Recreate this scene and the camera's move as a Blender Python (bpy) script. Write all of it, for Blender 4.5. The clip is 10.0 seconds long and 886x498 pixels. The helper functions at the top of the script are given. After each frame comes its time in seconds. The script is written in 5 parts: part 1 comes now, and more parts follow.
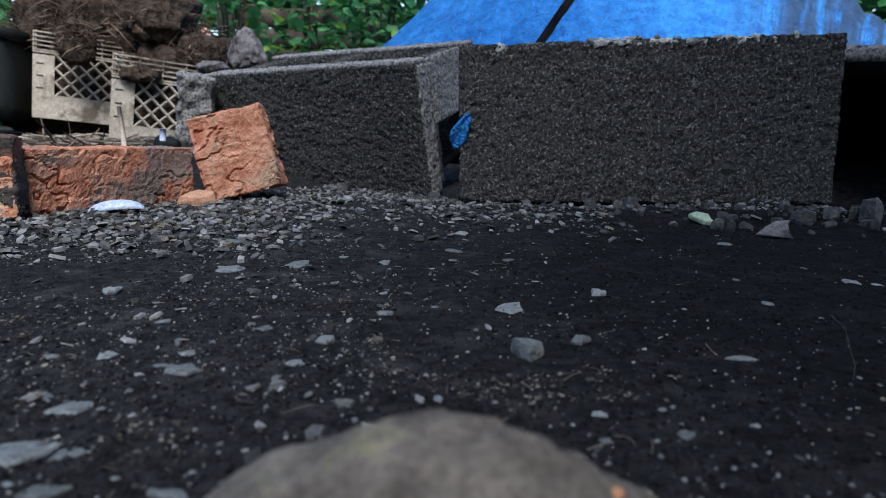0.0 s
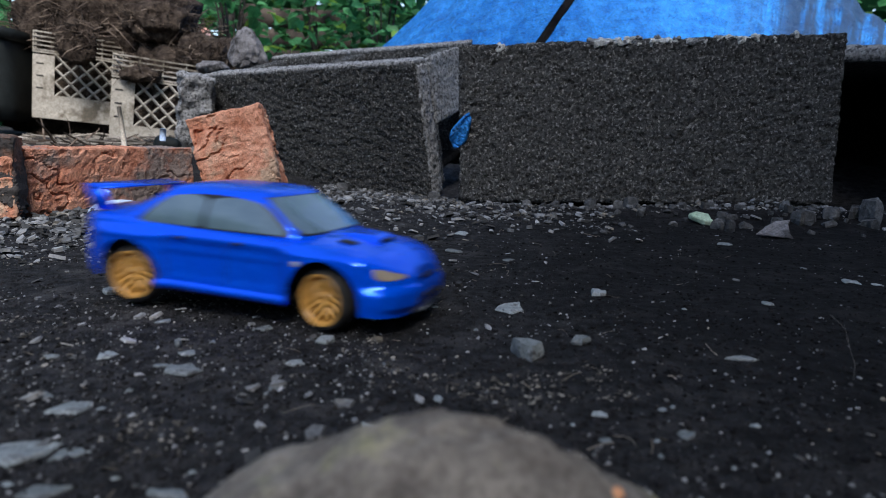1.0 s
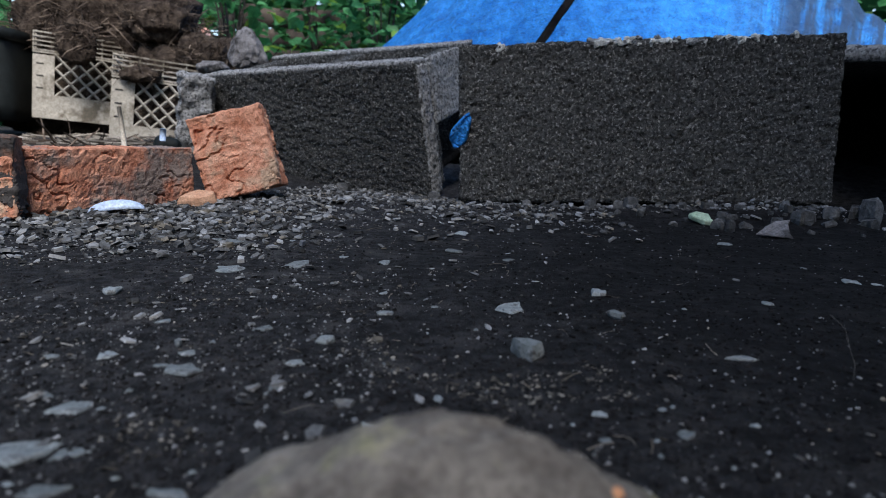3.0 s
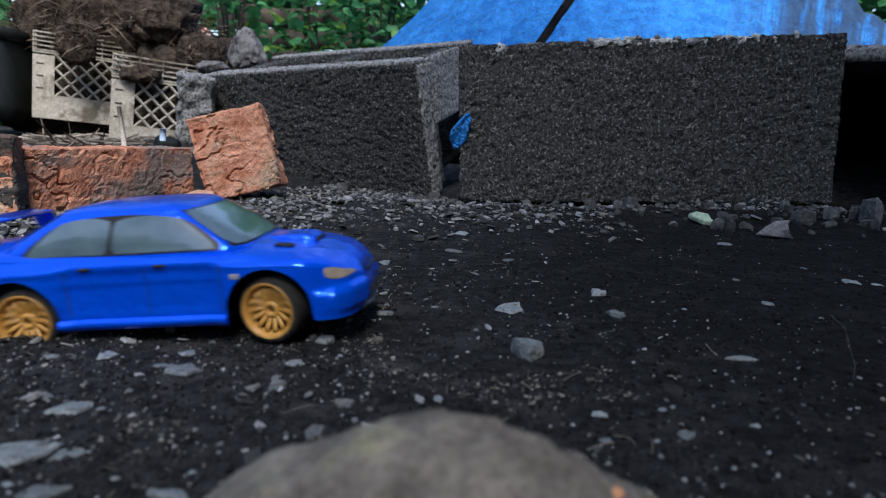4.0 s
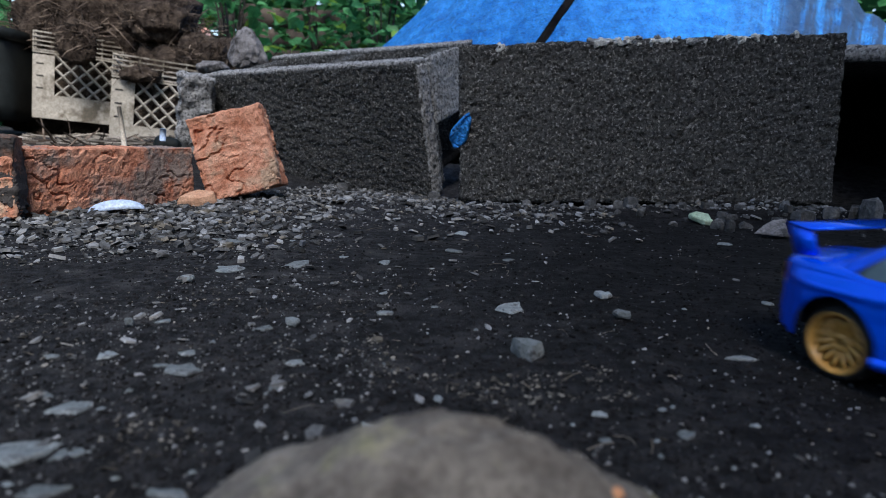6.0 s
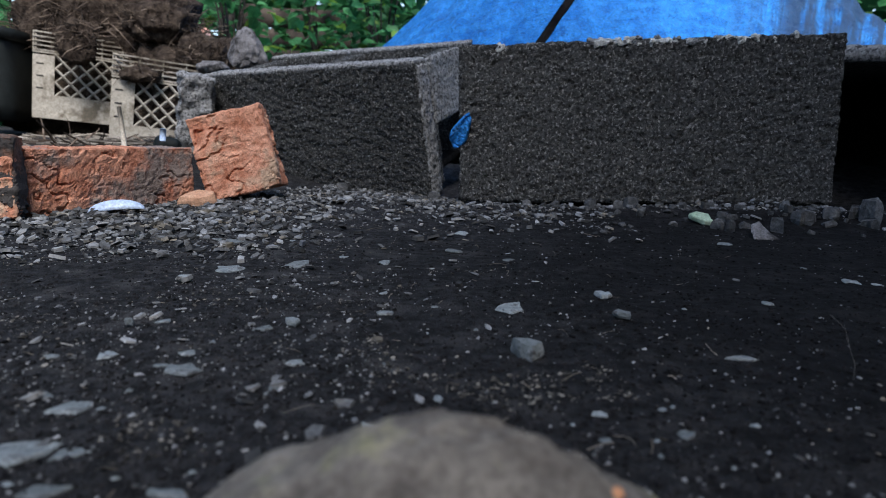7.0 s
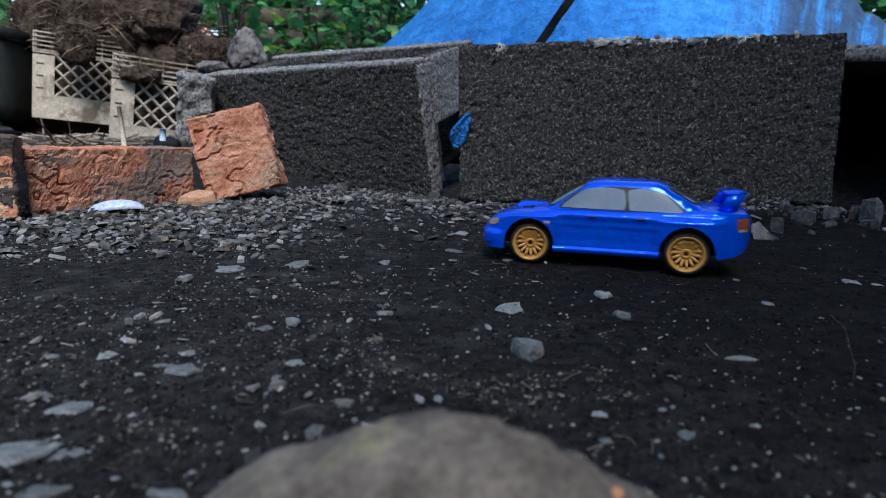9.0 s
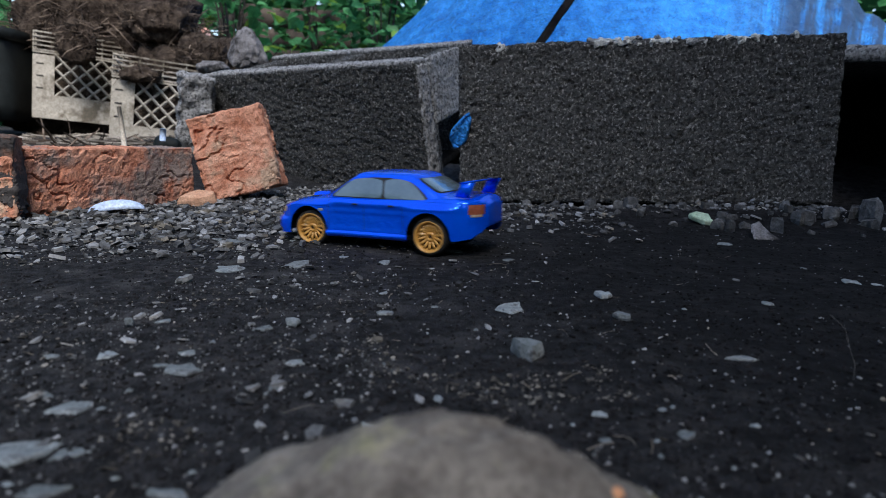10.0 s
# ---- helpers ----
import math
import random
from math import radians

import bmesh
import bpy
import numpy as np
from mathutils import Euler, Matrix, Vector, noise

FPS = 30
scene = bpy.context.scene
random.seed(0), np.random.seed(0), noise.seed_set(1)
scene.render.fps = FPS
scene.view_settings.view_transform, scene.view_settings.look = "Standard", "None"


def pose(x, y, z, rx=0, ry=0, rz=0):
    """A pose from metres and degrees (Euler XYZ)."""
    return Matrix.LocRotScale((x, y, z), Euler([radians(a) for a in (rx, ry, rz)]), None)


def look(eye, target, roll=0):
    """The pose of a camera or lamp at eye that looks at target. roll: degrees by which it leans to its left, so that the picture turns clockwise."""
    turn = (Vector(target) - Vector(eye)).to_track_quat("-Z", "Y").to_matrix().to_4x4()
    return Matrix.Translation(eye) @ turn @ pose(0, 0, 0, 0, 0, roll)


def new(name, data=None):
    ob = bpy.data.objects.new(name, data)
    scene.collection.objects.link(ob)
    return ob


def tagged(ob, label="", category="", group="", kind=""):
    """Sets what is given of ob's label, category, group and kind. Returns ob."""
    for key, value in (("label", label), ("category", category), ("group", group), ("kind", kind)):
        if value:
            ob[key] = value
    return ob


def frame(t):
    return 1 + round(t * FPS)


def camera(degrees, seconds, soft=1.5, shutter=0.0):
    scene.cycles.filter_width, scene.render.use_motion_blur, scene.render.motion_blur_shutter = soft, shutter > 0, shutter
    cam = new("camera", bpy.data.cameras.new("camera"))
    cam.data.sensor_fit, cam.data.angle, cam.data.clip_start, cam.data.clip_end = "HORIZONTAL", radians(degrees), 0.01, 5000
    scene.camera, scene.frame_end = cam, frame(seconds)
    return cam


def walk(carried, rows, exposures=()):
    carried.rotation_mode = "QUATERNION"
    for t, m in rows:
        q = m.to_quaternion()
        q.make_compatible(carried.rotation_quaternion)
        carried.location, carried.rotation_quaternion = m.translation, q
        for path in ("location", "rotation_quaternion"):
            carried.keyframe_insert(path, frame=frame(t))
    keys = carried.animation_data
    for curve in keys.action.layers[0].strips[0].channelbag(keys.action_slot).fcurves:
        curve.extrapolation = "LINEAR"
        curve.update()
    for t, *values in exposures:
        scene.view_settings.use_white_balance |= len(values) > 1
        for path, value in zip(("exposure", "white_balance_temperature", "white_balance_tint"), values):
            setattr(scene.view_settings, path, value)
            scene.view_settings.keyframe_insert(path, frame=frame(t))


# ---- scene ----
cam = camera(70.46, 10.0, soft=0.8, shutter=0.35)
EYE = (0.0, 0.0, 0.0762)
AIM = (0.0, 1.0, 0.0762 - math.tan(radians(10.15)))
walk(cam, [(0.0, look(EYE, AIM, 1.464)), (10.0, look(EYE, AIM, 1.464))])
cam.data.dof.use_dof = True
cam.data.dof.focus_distance = 0.42
cam.data.dof.aperture_fstop = 15.0

# ---- light ----
world = bpy.data.worlds.new("sky")
scene.world = world
world.use_nodes = True
wn = world.node_tree
sky = wn.nodes.new("ShaderNodeTexSky")
sky.sky_type = "NISHITA"
sky.sun_disc = False
sky.sun_elevation = radians(51)
sky.sun_rotation = radians(165)
wn.links.new(sky.outputs["Color"], wn.nodes["Background"].inputs["Color"])
wn.nodes["Background"].inputs["Strength"].default_value = 0.14
sun = new("sun", bpy.data.lights.new("sun", "SUN"))
sun.data.energy = 2.65
sun.data.angle = radians(26)
sun.data.color = (1.0, 0.975, 0.94)
sun.matrix_world = look((0.165, -0.6, 0.785), (0, 0, 0))
scene.view_settings.exposure = 1.1


# ---- materials ----
def mat(name, c1, c2, rough=0.85, scale=60.0, fine=600.0, bump=0.4, fbump=0.3, spec=0.3, metal=0.0,
        c3=None, c3_scale=25.0, c3_amount=0.4, vary=0.0, size=0.002, translucent=0.0, coat=0.0, island=False, right_shade=0.0, grain=1.0):
    """A surface of two mixed colours, fine grain, an optional stain colour c3, and relief of two sizes."""
    m = bpy.data.materials.new(name)
    m.use_nodes = True
    nt = m.node_tree
    b = nt.nodes["Principled BSDF"]
    co = nt.nodes.new("ShaderNodeTexCoord")

    def tex(s, detail=5.0, r=0.6):
        n = nt.nodes.new("ShaderNodeTexNoise")
        n.inputs["Scale"].default_value, n.inputs["Detail"].default_value, n.inputs["Roughness"].default_value = s, detail, r
        nt.links.new(co.outputs["Object"], n.inputs["Vector"])
        return n.outputs["Fac"]

    def ramp(sock, lo, hi):
        r = nt.nodes.new("ShaderNodeMapRange")
        r.inputs["From Min"].default_value, r.inputs["From Max"].default_value = lo, hi
        nt.links.new(sock, r.inputs["Value"])
        return r.outputs["Result"]

    def mix(f, a, c, blend="MIX"):
        n = nt.nodes.new("ShaderNodeMix")
        n.data_type, n.blend_type = "RGBA", blend
        for sock, v in ((n.inputs[0], f), (n.inputs[6], a), (n.inputs[7], c)):
            if isinstance(v, (tuple, float)):
                sock.default_value = (*v, 1) if isinstance(v, tuple) else v
            else:
                nt.links.new(v, sock)
        return n.outputs[2]

    big, small = tex(scale), tex(fine, 3.0)
    col = mix(ramp(big, 0.38, 0.62), tuple(c1), tuple(c2))
    if c3:
        lo = 0.62 - 0.3 * c3_amount
        col = mix(ramp(tex(c3_scale, 6.0, 0.65), lo, lo + 0.1), col, tuple(c3))
    speckle = ramp(small, 0.3, 0.7)
    g = nt.nodes.new("ShaderNodeMapRange")
    g.inputs["To Min"].default_value, g.inputs["To Max"].default_value = 1 - 0.28 * grain, 1 + 0.28 * grain
    nt.links.new(speckle, g.inputs["Value"])
    comb = nt.nodes.new("ShaderNodeCombineColor")
    for k in range(3):
        nt.links.new(g.outputs["Result"], comb.inputs[k])
    col = mix(1.0, col, comb.outputs["Color"], "MULTIPLY")
    if vary:
        if island:
            src = nt.nodes.new("ShaderNodeNewGeometry").outputs["Random Per Island"]
        else:
            src = nt.nodes.new("ShaderNodeObjectInfo").outputs["Random"]
        if island:
            few = nt.nodes.new("ShaderNodeMath")
            few.operation = "POWER"
            few.inputs[1].default_value = 1.4
            nt.links.new(src, few.inputs[0])
            src = few.outputs[0]
        v = nt.nodes.new("ShaderNodeMapRange")
        v.inputs["To Min"].default_value, v.inputs["To Max"].default_value = 1 - vary, 1 + vary
        nt.links.new(src, v.inputs["Value"])
        vc = nt.nodes.new("ShaderNodeCombineColor")
        for k in range(3):
            nt.links.new(v.outputs["Result"], vc.inputs[k])
        col = mix(1.0, col, vc.outputs["Color"], "MULTIPLY")
    if right_shade:
        # a darker ragged patch: the shade at the right put into the soil colour
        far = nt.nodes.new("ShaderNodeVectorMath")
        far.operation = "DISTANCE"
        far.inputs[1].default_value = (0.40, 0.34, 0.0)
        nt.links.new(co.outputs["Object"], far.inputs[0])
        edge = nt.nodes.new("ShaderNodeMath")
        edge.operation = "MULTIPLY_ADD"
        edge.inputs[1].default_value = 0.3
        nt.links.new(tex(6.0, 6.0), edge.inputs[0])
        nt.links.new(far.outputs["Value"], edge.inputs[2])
        col = mix(ramp(edge.outputs[0], 0.46, 0.64), mix(1.0, col, (right_shade, right_shade, right_shade * 1.02), "MULTIPLY"), col)
    nt.links.new(col, b.inputs["Base Color"])
    b.inputs["Roughness"].default_value = rough
    b.inputs["Specular IOR Level"].default_value = spec
    b.inputs["Metallic"].default_value = metal
    b.inputs["Coat Weight"].default_value = coat
    b.inputs["Coat Roughness"].default_value = 0.05
    if translucent:
        tr = nt.nodes.new("ShaderNodeBsdfTranslucent")
        nt.links.new(col, tr.inputs["Color"])
        ms = nt.nodes.new("ShaderNodeMixShader")
        ms.inputs[0].default_value = translucent
        nt.links.new(b.outputs[0], ms.inputs[1])
        nt.links.new(tr.outputs[0], ms.inputs[2])
        nt.links.new(ms.outputs[0], nt.nodes["Material Output"].inputs["Surface"])
    if bump or fbump:
        b1 = nt.nodes.new("ShaderNodeBump")
        b1.inputs["Strength"].default_value, b1.inputs["Distance"].default_value = bump, size
        nt.links.new(big, b1.inputs["Height"])
        b2 = nt.nodes.new("ShaderNodeBump")
        b2.inputs["Strength"].default_value, b2.inputs["Distance"].default_value = fbump, size * 0.35
        nt.links.new(small, b2.inputs["Height"])
        nt.links.new(b1.outputs[0], b2.inputs["Normal"])
        nt.links.new(b2.outputs[0], b.inputs["Normal"])
        nt.links.new(b2.outputs[0], b.inputs["Coat Normal"])
    return m


# soil and crumbs both carry the painted shade of the right side
SOIL = mat("dark_soil", (0.0115, 0.0115, 0.0126), (0.042, 0.042, 0.046), 0.95, 150, 900, 1.0, 1.0, 0.15, c3=(0.062, 0.06, 0.062), c3_scale=34, c3_amount=0.32, size=0.006, right_shade=0.33)
CRUMB = mat("soil_crumb", (0.016, 0.016, 0.018), (0.036, 0.035, 0.038), 0.95, 60, 520, 0.6, 0.6, 0.1, vary=0.5, island=True, right_shade=0.45)
PALE_WOOD = mat("pale_wood", (0.6, 0.53, 0.44), (0.75, 0.67, 0.57), 0.85, 60, 500, 0.4, 0.4, 0.2)
CHIP = mat("stone_chips", (0.105, 0.109, 0.117), (0.235, 0.238, 0.244), 0.85, 90, 900, 0.5, 0.4, 0.3, vary=0.85, island=True, c3=(0.175, 0.155, 0.125), c3_scale=30, c3_amount=0.25)
SLATE = mat("pale_stone", (0.15, 0.172, 0.182), (0.26, 0.285, 0.295), 0.85, 160, 900, 0.9, 0.7, 0.25, vary=0.4, c3=(0.085, 0.085, 0.088), c3_scale=200, c3_amount=0.26)
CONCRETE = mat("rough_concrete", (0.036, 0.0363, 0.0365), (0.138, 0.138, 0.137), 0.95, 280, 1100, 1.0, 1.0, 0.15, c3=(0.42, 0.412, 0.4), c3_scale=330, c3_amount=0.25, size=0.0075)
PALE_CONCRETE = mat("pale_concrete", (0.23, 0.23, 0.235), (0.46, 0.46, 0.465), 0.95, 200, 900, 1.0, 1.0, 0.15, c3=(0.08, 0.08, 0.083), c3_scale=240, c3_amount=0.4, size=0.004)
MORTAR = mat("white_mortar", (0.4, 0.4, 0.39), (0.62, 0.62, 0.6), 0.95, 200, 900, 0.8, 0.6, 0.2)
BRICK = mat("orange_brick", (0.5, 0.2, 0.12), (0.8, 0.42, 0.29), 0.92, 60, 700, 1.0, 1.0, 0.2, c3=(0.58, 0.4, 0.29), c3_scale=22, c3_amount=0.34, vary=0.08, size=0.004)
SOOT_BRICK = mat("stained_brick", (0.44, 0.17, 0.105), (0.7, 0.35, 0.235), 0.92, 50, 700, 1.0, 1.0, 0.2, c3=(0.25, 0.2, 0.18), c3_scale=13, c3_amount=0.42, size=0.004)
DARK_BRICK = mat("dirty_brick", (0.14, 0.09, 0.075), (0.3, 0.15, 0.1), 0.93, 50, 500, 0.9, 0.7, 0.2, c3=(0.075, 0.068, 0.066), c3_scale=14, c3_amount=0.9, size=0.004)
YELLOW_BRICK = mat("brick_chip", (0.5, 0.28, 0.18), (0.62, 0.38, 0.26), 0.92, 90, 500, 0.8, 0.7, 0.2)
TARP = mat("blue_tarp", (0.006, 0.185, 0.64), (0.03, 0.31, 0.86), 0.45, 34, 220, 0.9, 0.9, 0.4, c3=(0.008, 0.11, 0.42), c3_scale=40, c3_amount=0.1, size=0.02, grain=1.4)
LITTER = mat("plant_litter", (0.07, 0.064, 0.057), (0.2, 0.186, 0.166), 0.95, 80, 500, 0.5, 0.4, 0.15, vary=0.8, island=True)
CRATE = mat("beige_plastic", (0.35, 0.318, 0.27), (0.49, 0.448, 0.385), 0.65, 25, 300, 0.2, 0.2, 0.25, c3=(0.17, 0.145, 0.11), c3_scale=14, c3_amount=0.36)
BLACK_PLASTIC = mat("black_plastic", (0.006, 0.0085, 0.009), (0.014, 0.018, 0.019), 0.6, 12, 200, 0.3, 0.2, 0.25)
ROOT = mat("dry_roots", (0.055, 0.041, 0.033), (0.19, 0.146, 0.115), 0.95, 30, 300, 0.6, 0.5, 0.15, vary=0.85, island=True)
TWIG = mat("dry_twig", (0.16, 0.14, 0.115), (0.28, 0.245, 0.21), 0.9, 80, 500, 0.5, 0.4, 0.2, vary=0.5, island=True)
PEAT = mat("peat", (0.03, 0.022, 0.018), (0.1, 0.076, 0.06), 0.98, 60, 300, 1.0, 1.0, 0.1, size=0.012)
LEAF = mat("green_leaf", (0.045, 0.18, 0.065), (0.095, 0.3, 0.12), 0.45, 8, 120, 0.2, 0.1, 0.35, vary=0.65, translucent=0.4, island=True)
BRIGHT_LEAF = mat("sunlit_leaf", (0.12, 0.26, 0.04), (0.25, 0.42, 0.08), 0.5, 8, 120, 0.2, 0.1, 0.4, vary=0.5, translucent=0.5, island=True)
BARK = mat("bark", (0.03, 0.026, 0.024), (0.08, 0.07, 0.062), 0.95, 20, 160, 1.0, 0.8, 0.15, size=0.01)
PLANK = mat("weathered_plank", (0.035, 0.028, 0.024), (0.07, 0.055, 0.046), 0.9, 14, 160, 0.5, 0.4, 0.2, vary=0.3)
ROCK = mat("grey_rock", (0.13, 0.125, 0.13), (0.27, 0.26, 0.27), 0.92, 60, 500, 1.0, 0.7, 0.2, c3=(0.06, 0.058, 0.06), c3_scale=35, c3_amount=0.4, size=0.006)
DARK_ROCK = mat("dark_rubble", (0.055, 0.056, 0.058), (0.125, 0.126, 0.13), 0.92, 110, 700, 1.0, 0.8, 0.2, vary=0.5, size=0.004)
LICHEN = mat("mossy_stone", (0.1, 0.088, 0.078), (0.19, 0.17, 0.148), 0.95, 120, 600, 0.7, 0.7, 0.15, c3=(0.22, 0.205, 0.13), c3_scale=55, c3_amount=0.28, size=0.002)
SHELL = mat("pale_blue_plastic", (0.45, 0.58, 0.82), (0.58, 0.7, 0.88), 0.4, 30, 300, 0.1, 0.1, 0.5)
CAR_BLUE = mat("blue_paint", (0.0, 0.1, 1.0), (0.0, 0.112, 1.0), 0.15, 40, 300, 0.6, 0.05, 0.12, metal=0.4, coat=0.4, size=0.0035, grain=0.08)
GLASS = mat("grey_window_film", (0.065, 0.105, 0.138), (0.105, 0.155, 0.19), 0.13, 40, 300, 0.2, 0.0, 1.0, coat=1.0, grain=0.1, size=0.002)
TRIM = mat("black_trim", (0.01, 0.01, 0.011), (0.018, 0.018, 0.02), 0.5, 60, 600, 0.0, 0.1, 0.4)
SEAM_SHADE = mat("seam_shade", (0.004, 0.004, 0.005), (0.012, 0.011, 0.011), 0.95, 30, 200, 0.4, 0.4, 0.03)
TYRE = mat("rubber", (0.012, 0.012, 0.012), (0.03, 0.029, 0.029), 0.85, 300, 1500, 0.3, 0.4, 0.25, c3=(0.05, 0.047, 0.045), c3_scale=200, c3_amount=0.3)
GOLD = mat("gold_plastic", (0.5, 0.25, 0.055), (0.58, 0.31, 0.08), 0.34, 120, 900, 0.0, 0.1, 0.5, grain=0.3)
LAMP_LENS = mat("amber_grey_lens", (0.3, 0.25, 0.19), (0.38, 0.32, 0.25), 0.25, 200, 900, 0.0, 0.0, 0.6, coat=0.6, grain=0.3)
TAIL_LENS = mat("red_lens", (0.22, 0.06, 0.03), (0.3, 0.09, 0.05), 0.3, 200, 900, 0.0, 0.0, 0.5, coat=0.3)
SILVER = mat("pale_lip", (0.2, 0.22, 0.26), (0.28, 0.3, 0.34), 0.45, 200, 900, 0.0, 0.1, 0.4)
WIRE = mat("pale_fibre", (0.13, 0.12, 0.105), (0.18, 0.17, 0.15), 0.8, 200, 900, 0.0, 0.0, 0.2)
ORANGE = mat("orange_rag", (0.55, 0.25, 0.12), (0.65, 0.33, 0.18), 0.8, 60, 400, 0.4, 0.3, 0.2)
PETAL = mat("pink_petal", (0.75, 0.3, 0.22), (0.85, 0.6, 0.5), 0.6, 40, 300, 0.2, 0.1, 0.3, vary=0.2)
MINT = mat("pale_green_flake", (0.3, 0.42, 0.3), (0.42, 0.52, 0.4), 0.7, 80, 500, 0.4, 0.3, 0.3)


def streaked(m, grime):
    """Dark runs of grime down the slope of the sheet, thickest towards one end."""
    nt = m.node_tree
    b = nt.nodes["Principled BSDF"]
    old = b.inputs["Base Color"].links[0].from_socket
    co = nt.nodes.new("ShaderNodeTexCoord")
    sep = nt.nodes.new("ShaderNodeSeparateXYZ")
    nt.links.new(co.outputs["Object"], sep.inputs[0])

    def calc(op, a, c):
        n = nt.nodes.new("ShaderNodeMath")
        n.operation = op
        for sock, v in zip(n.inputs, (a, c)):
            if isinstance(v, float):
                sock.default_value = v
            else:
                nt.links.new(v, sock)
        return n.outputs[0]

    def ramp(v, lo, hi, top=1.0):
        n = nt.nodes.new("ShaderNodeMapRange")
        n.interpolation_type = "SMOOTHSTEP"
        n.inputs["From Min"].default_value, n.inputs["From Max"].default_value, n.inputs["To Max"].default_value = lo, hi, top
        nt.links.new(v, n.inputs["Value"])
        return n.outputs["Result"]

    u = calc("DIVIDE", sep.outputs["X"], calc("MAXIMUM", sep.outputs["Y"], 0.2))
    at = nt.nodes.new("ShaderNodeCombineXYZ")
    nt.links.new(calc("MULTIPLY", u, 34.0), at.inputs["X"])
    nt.links.new(calc("MULTIPLY", sep.outputs["Y"], 2.2), at.inputs["Y"])
    n = nt.nodes.new("ShaderNodeTexNoise")
    n.inputs["Scale"].default_value, n.inputs["Detail"].default_value, n.inputs["Roughness"].default_value = 1.0, 7.0, 0.68
    nt.links.new(at.outputs[0], n.inputs["Vector"])
    runs = calc("MULTIPLY", ramp(n.outputs["Fac"], 0.36, 0.55), calc("ADD", ramp(u, 0.38, 0.54, 0.9), 0.06))
    mixed = nt.nodes.new("ShaderNodeMix")
    mixed.data_type = "RGBA"
    nt.links.new(runs, mixed.inputs[0])
    nt.links.new(old, mixed.inputs[6])
    mixed.inputs[7].default_value = (*grime, 1)
    nt.links.new(mixed.outputs[2], b.inputs["Base Color"])


streaked(TARP, (0.012, 0.04, 0.1))


# ---- building ----
class Mesh:
    """Vertices and faces that become one mesh."""

    def __init__(self):
        self.v, self.f = [], []

    def add(self, verts, faces, m=None):
        n = len(self.v)
        self.v.extend([tuple(m @ Vector(p)) for p in verts] if m is not None else [tuple(p) for p in verts])
        self.f.extend([tuple(i + n for i in q) for q in faces])
        return self

    def data(self, name, smooth=True):
        me = bpy.data.meshes.new(name)
        me.from_pydata(self.v, [], self.f)
        me.update()
        if smooth:
            me.polygons.foreach_set("use_smooth", [True] * len(me.polygons))
        return me


def part(name, mesh, material, parent=None, label="", smooth=True):
    """One mesh object, under a thing or part where parent is given."""
    me = mesh.data(name, smooth) if isinstance(mesh, Mesh) else mesh
    if not me.materials:
        me.materials.append(material)
    ob = new(name, me)
    ob.parent = parent
    if label:
        tagged(ob, label)
    return ob


def thing(name, at, label, category, group="", kind=""):
    ob = new(name)
    ob.matrix_world = at
    return tagged(ob, label, category, group, kind)


def box(sx, sy, sz, at=(0, 0, 0), res=None, r=0.0, amp=0.0, freq=60.0, seed=0.0, rot=None, amp2=0.0, freq2=15.0, crack=0.0, strata=0.0, pits=0.0):
    """A box with rounded edges and a rough skin, its centre at `at`."""
    half = np.array([sx, sy, sz]) / 2
    res = res or max(sx, sy, sz)
    n = [max(1, int(round(2 * h / res))) for h in half]
    index, verts, faces = {}, [], []

    def vert(i, j, k):
        key = (i, j, k)
        if key not in index:
            p = np.array([2 * i / n[0] - 1, 2 * j / n[1] - 1, 2 * k / n[2] - 1]) * half
            out_n = None
            if r:
                q = np.clip(p, -half + r, half - r)
                d = p - q
                length = np.linalg.norm(d)
                if length > 1e-9:
                    p = q + d / length * r
                    out_n = d / length
            if amp or amp2:
                v = Vector(p)
                d = Vector(out_n) if out_n is not None else Vector(p / half).normalized()
                s = Vector((seed, seed * 1.7, -seed))
                p = p + np.array(d) * (amp * noise.noise(v * freq + s) + 0.5 * amp * noise.noise(v * freq * 2.3 + s) + amp2 * noise.noise(v * freq2 + s))
                if pits:
                    p = p - np.array(d) * pits * max(0.0, noise.noise(Vector((v.x * 130, v.y * 130, v.z * 220)) + s) - 0.12)
                if strata:
                    # flaked in steps, as fired clay breaks
                    q = 3.2 * noise.noise(Vector((v.x * 15, v.y * 15, v.z * 38)) + s) + 0.5 * noise.noise(v * 70 + s)
                    p = p - np.array(d) * strata * (q - math.floor(q)) * step(-0.15, 0.25, noise.noise(v * 17 + s))
                if crack:
                    c = noise.noise(Vector((v.x * 26, v.y * 26, v.z * 60)) + s) + 0.4 * noise.noise(v * 90 + s)
                    p = p - np.array(d) * crack * max(0.0, 1 - abs(c) / 0.075) * step(-0.1, 0.3, noise.noise(v * 19 - s))
            index[key] = len(verts)
            verts.append(tuple(p))
        return index[key]

    for axis in range(3):
        a, b = [k for k in range(3) if k != axis]
        for side in (0, n[axis]):
            for i in range(n[a]):
                for j in range(n[b]):
                    q = []
                    for di, dj in ((0, 0), (1, 0), (1, 1), (0, 1)):
                        key = [0, 0, 0]
                        key[axis], key[a], key[b] = side, i + di, j + dj
                        q.append(vert(*key))
                    flip = (side == 0) ^ (axis == 1)
                    faces.append(tuple(reversed(q)) if flip else tuple(q))
    m = Matrix.Translation(at)
    if rot is not None:
        m = m @ rot
    return Mesh().add(verts, faces, m)


def joined(*meshes):
    out = Mesh()
    for k in meshes:
        out.add(k.v, k.f)
    return out


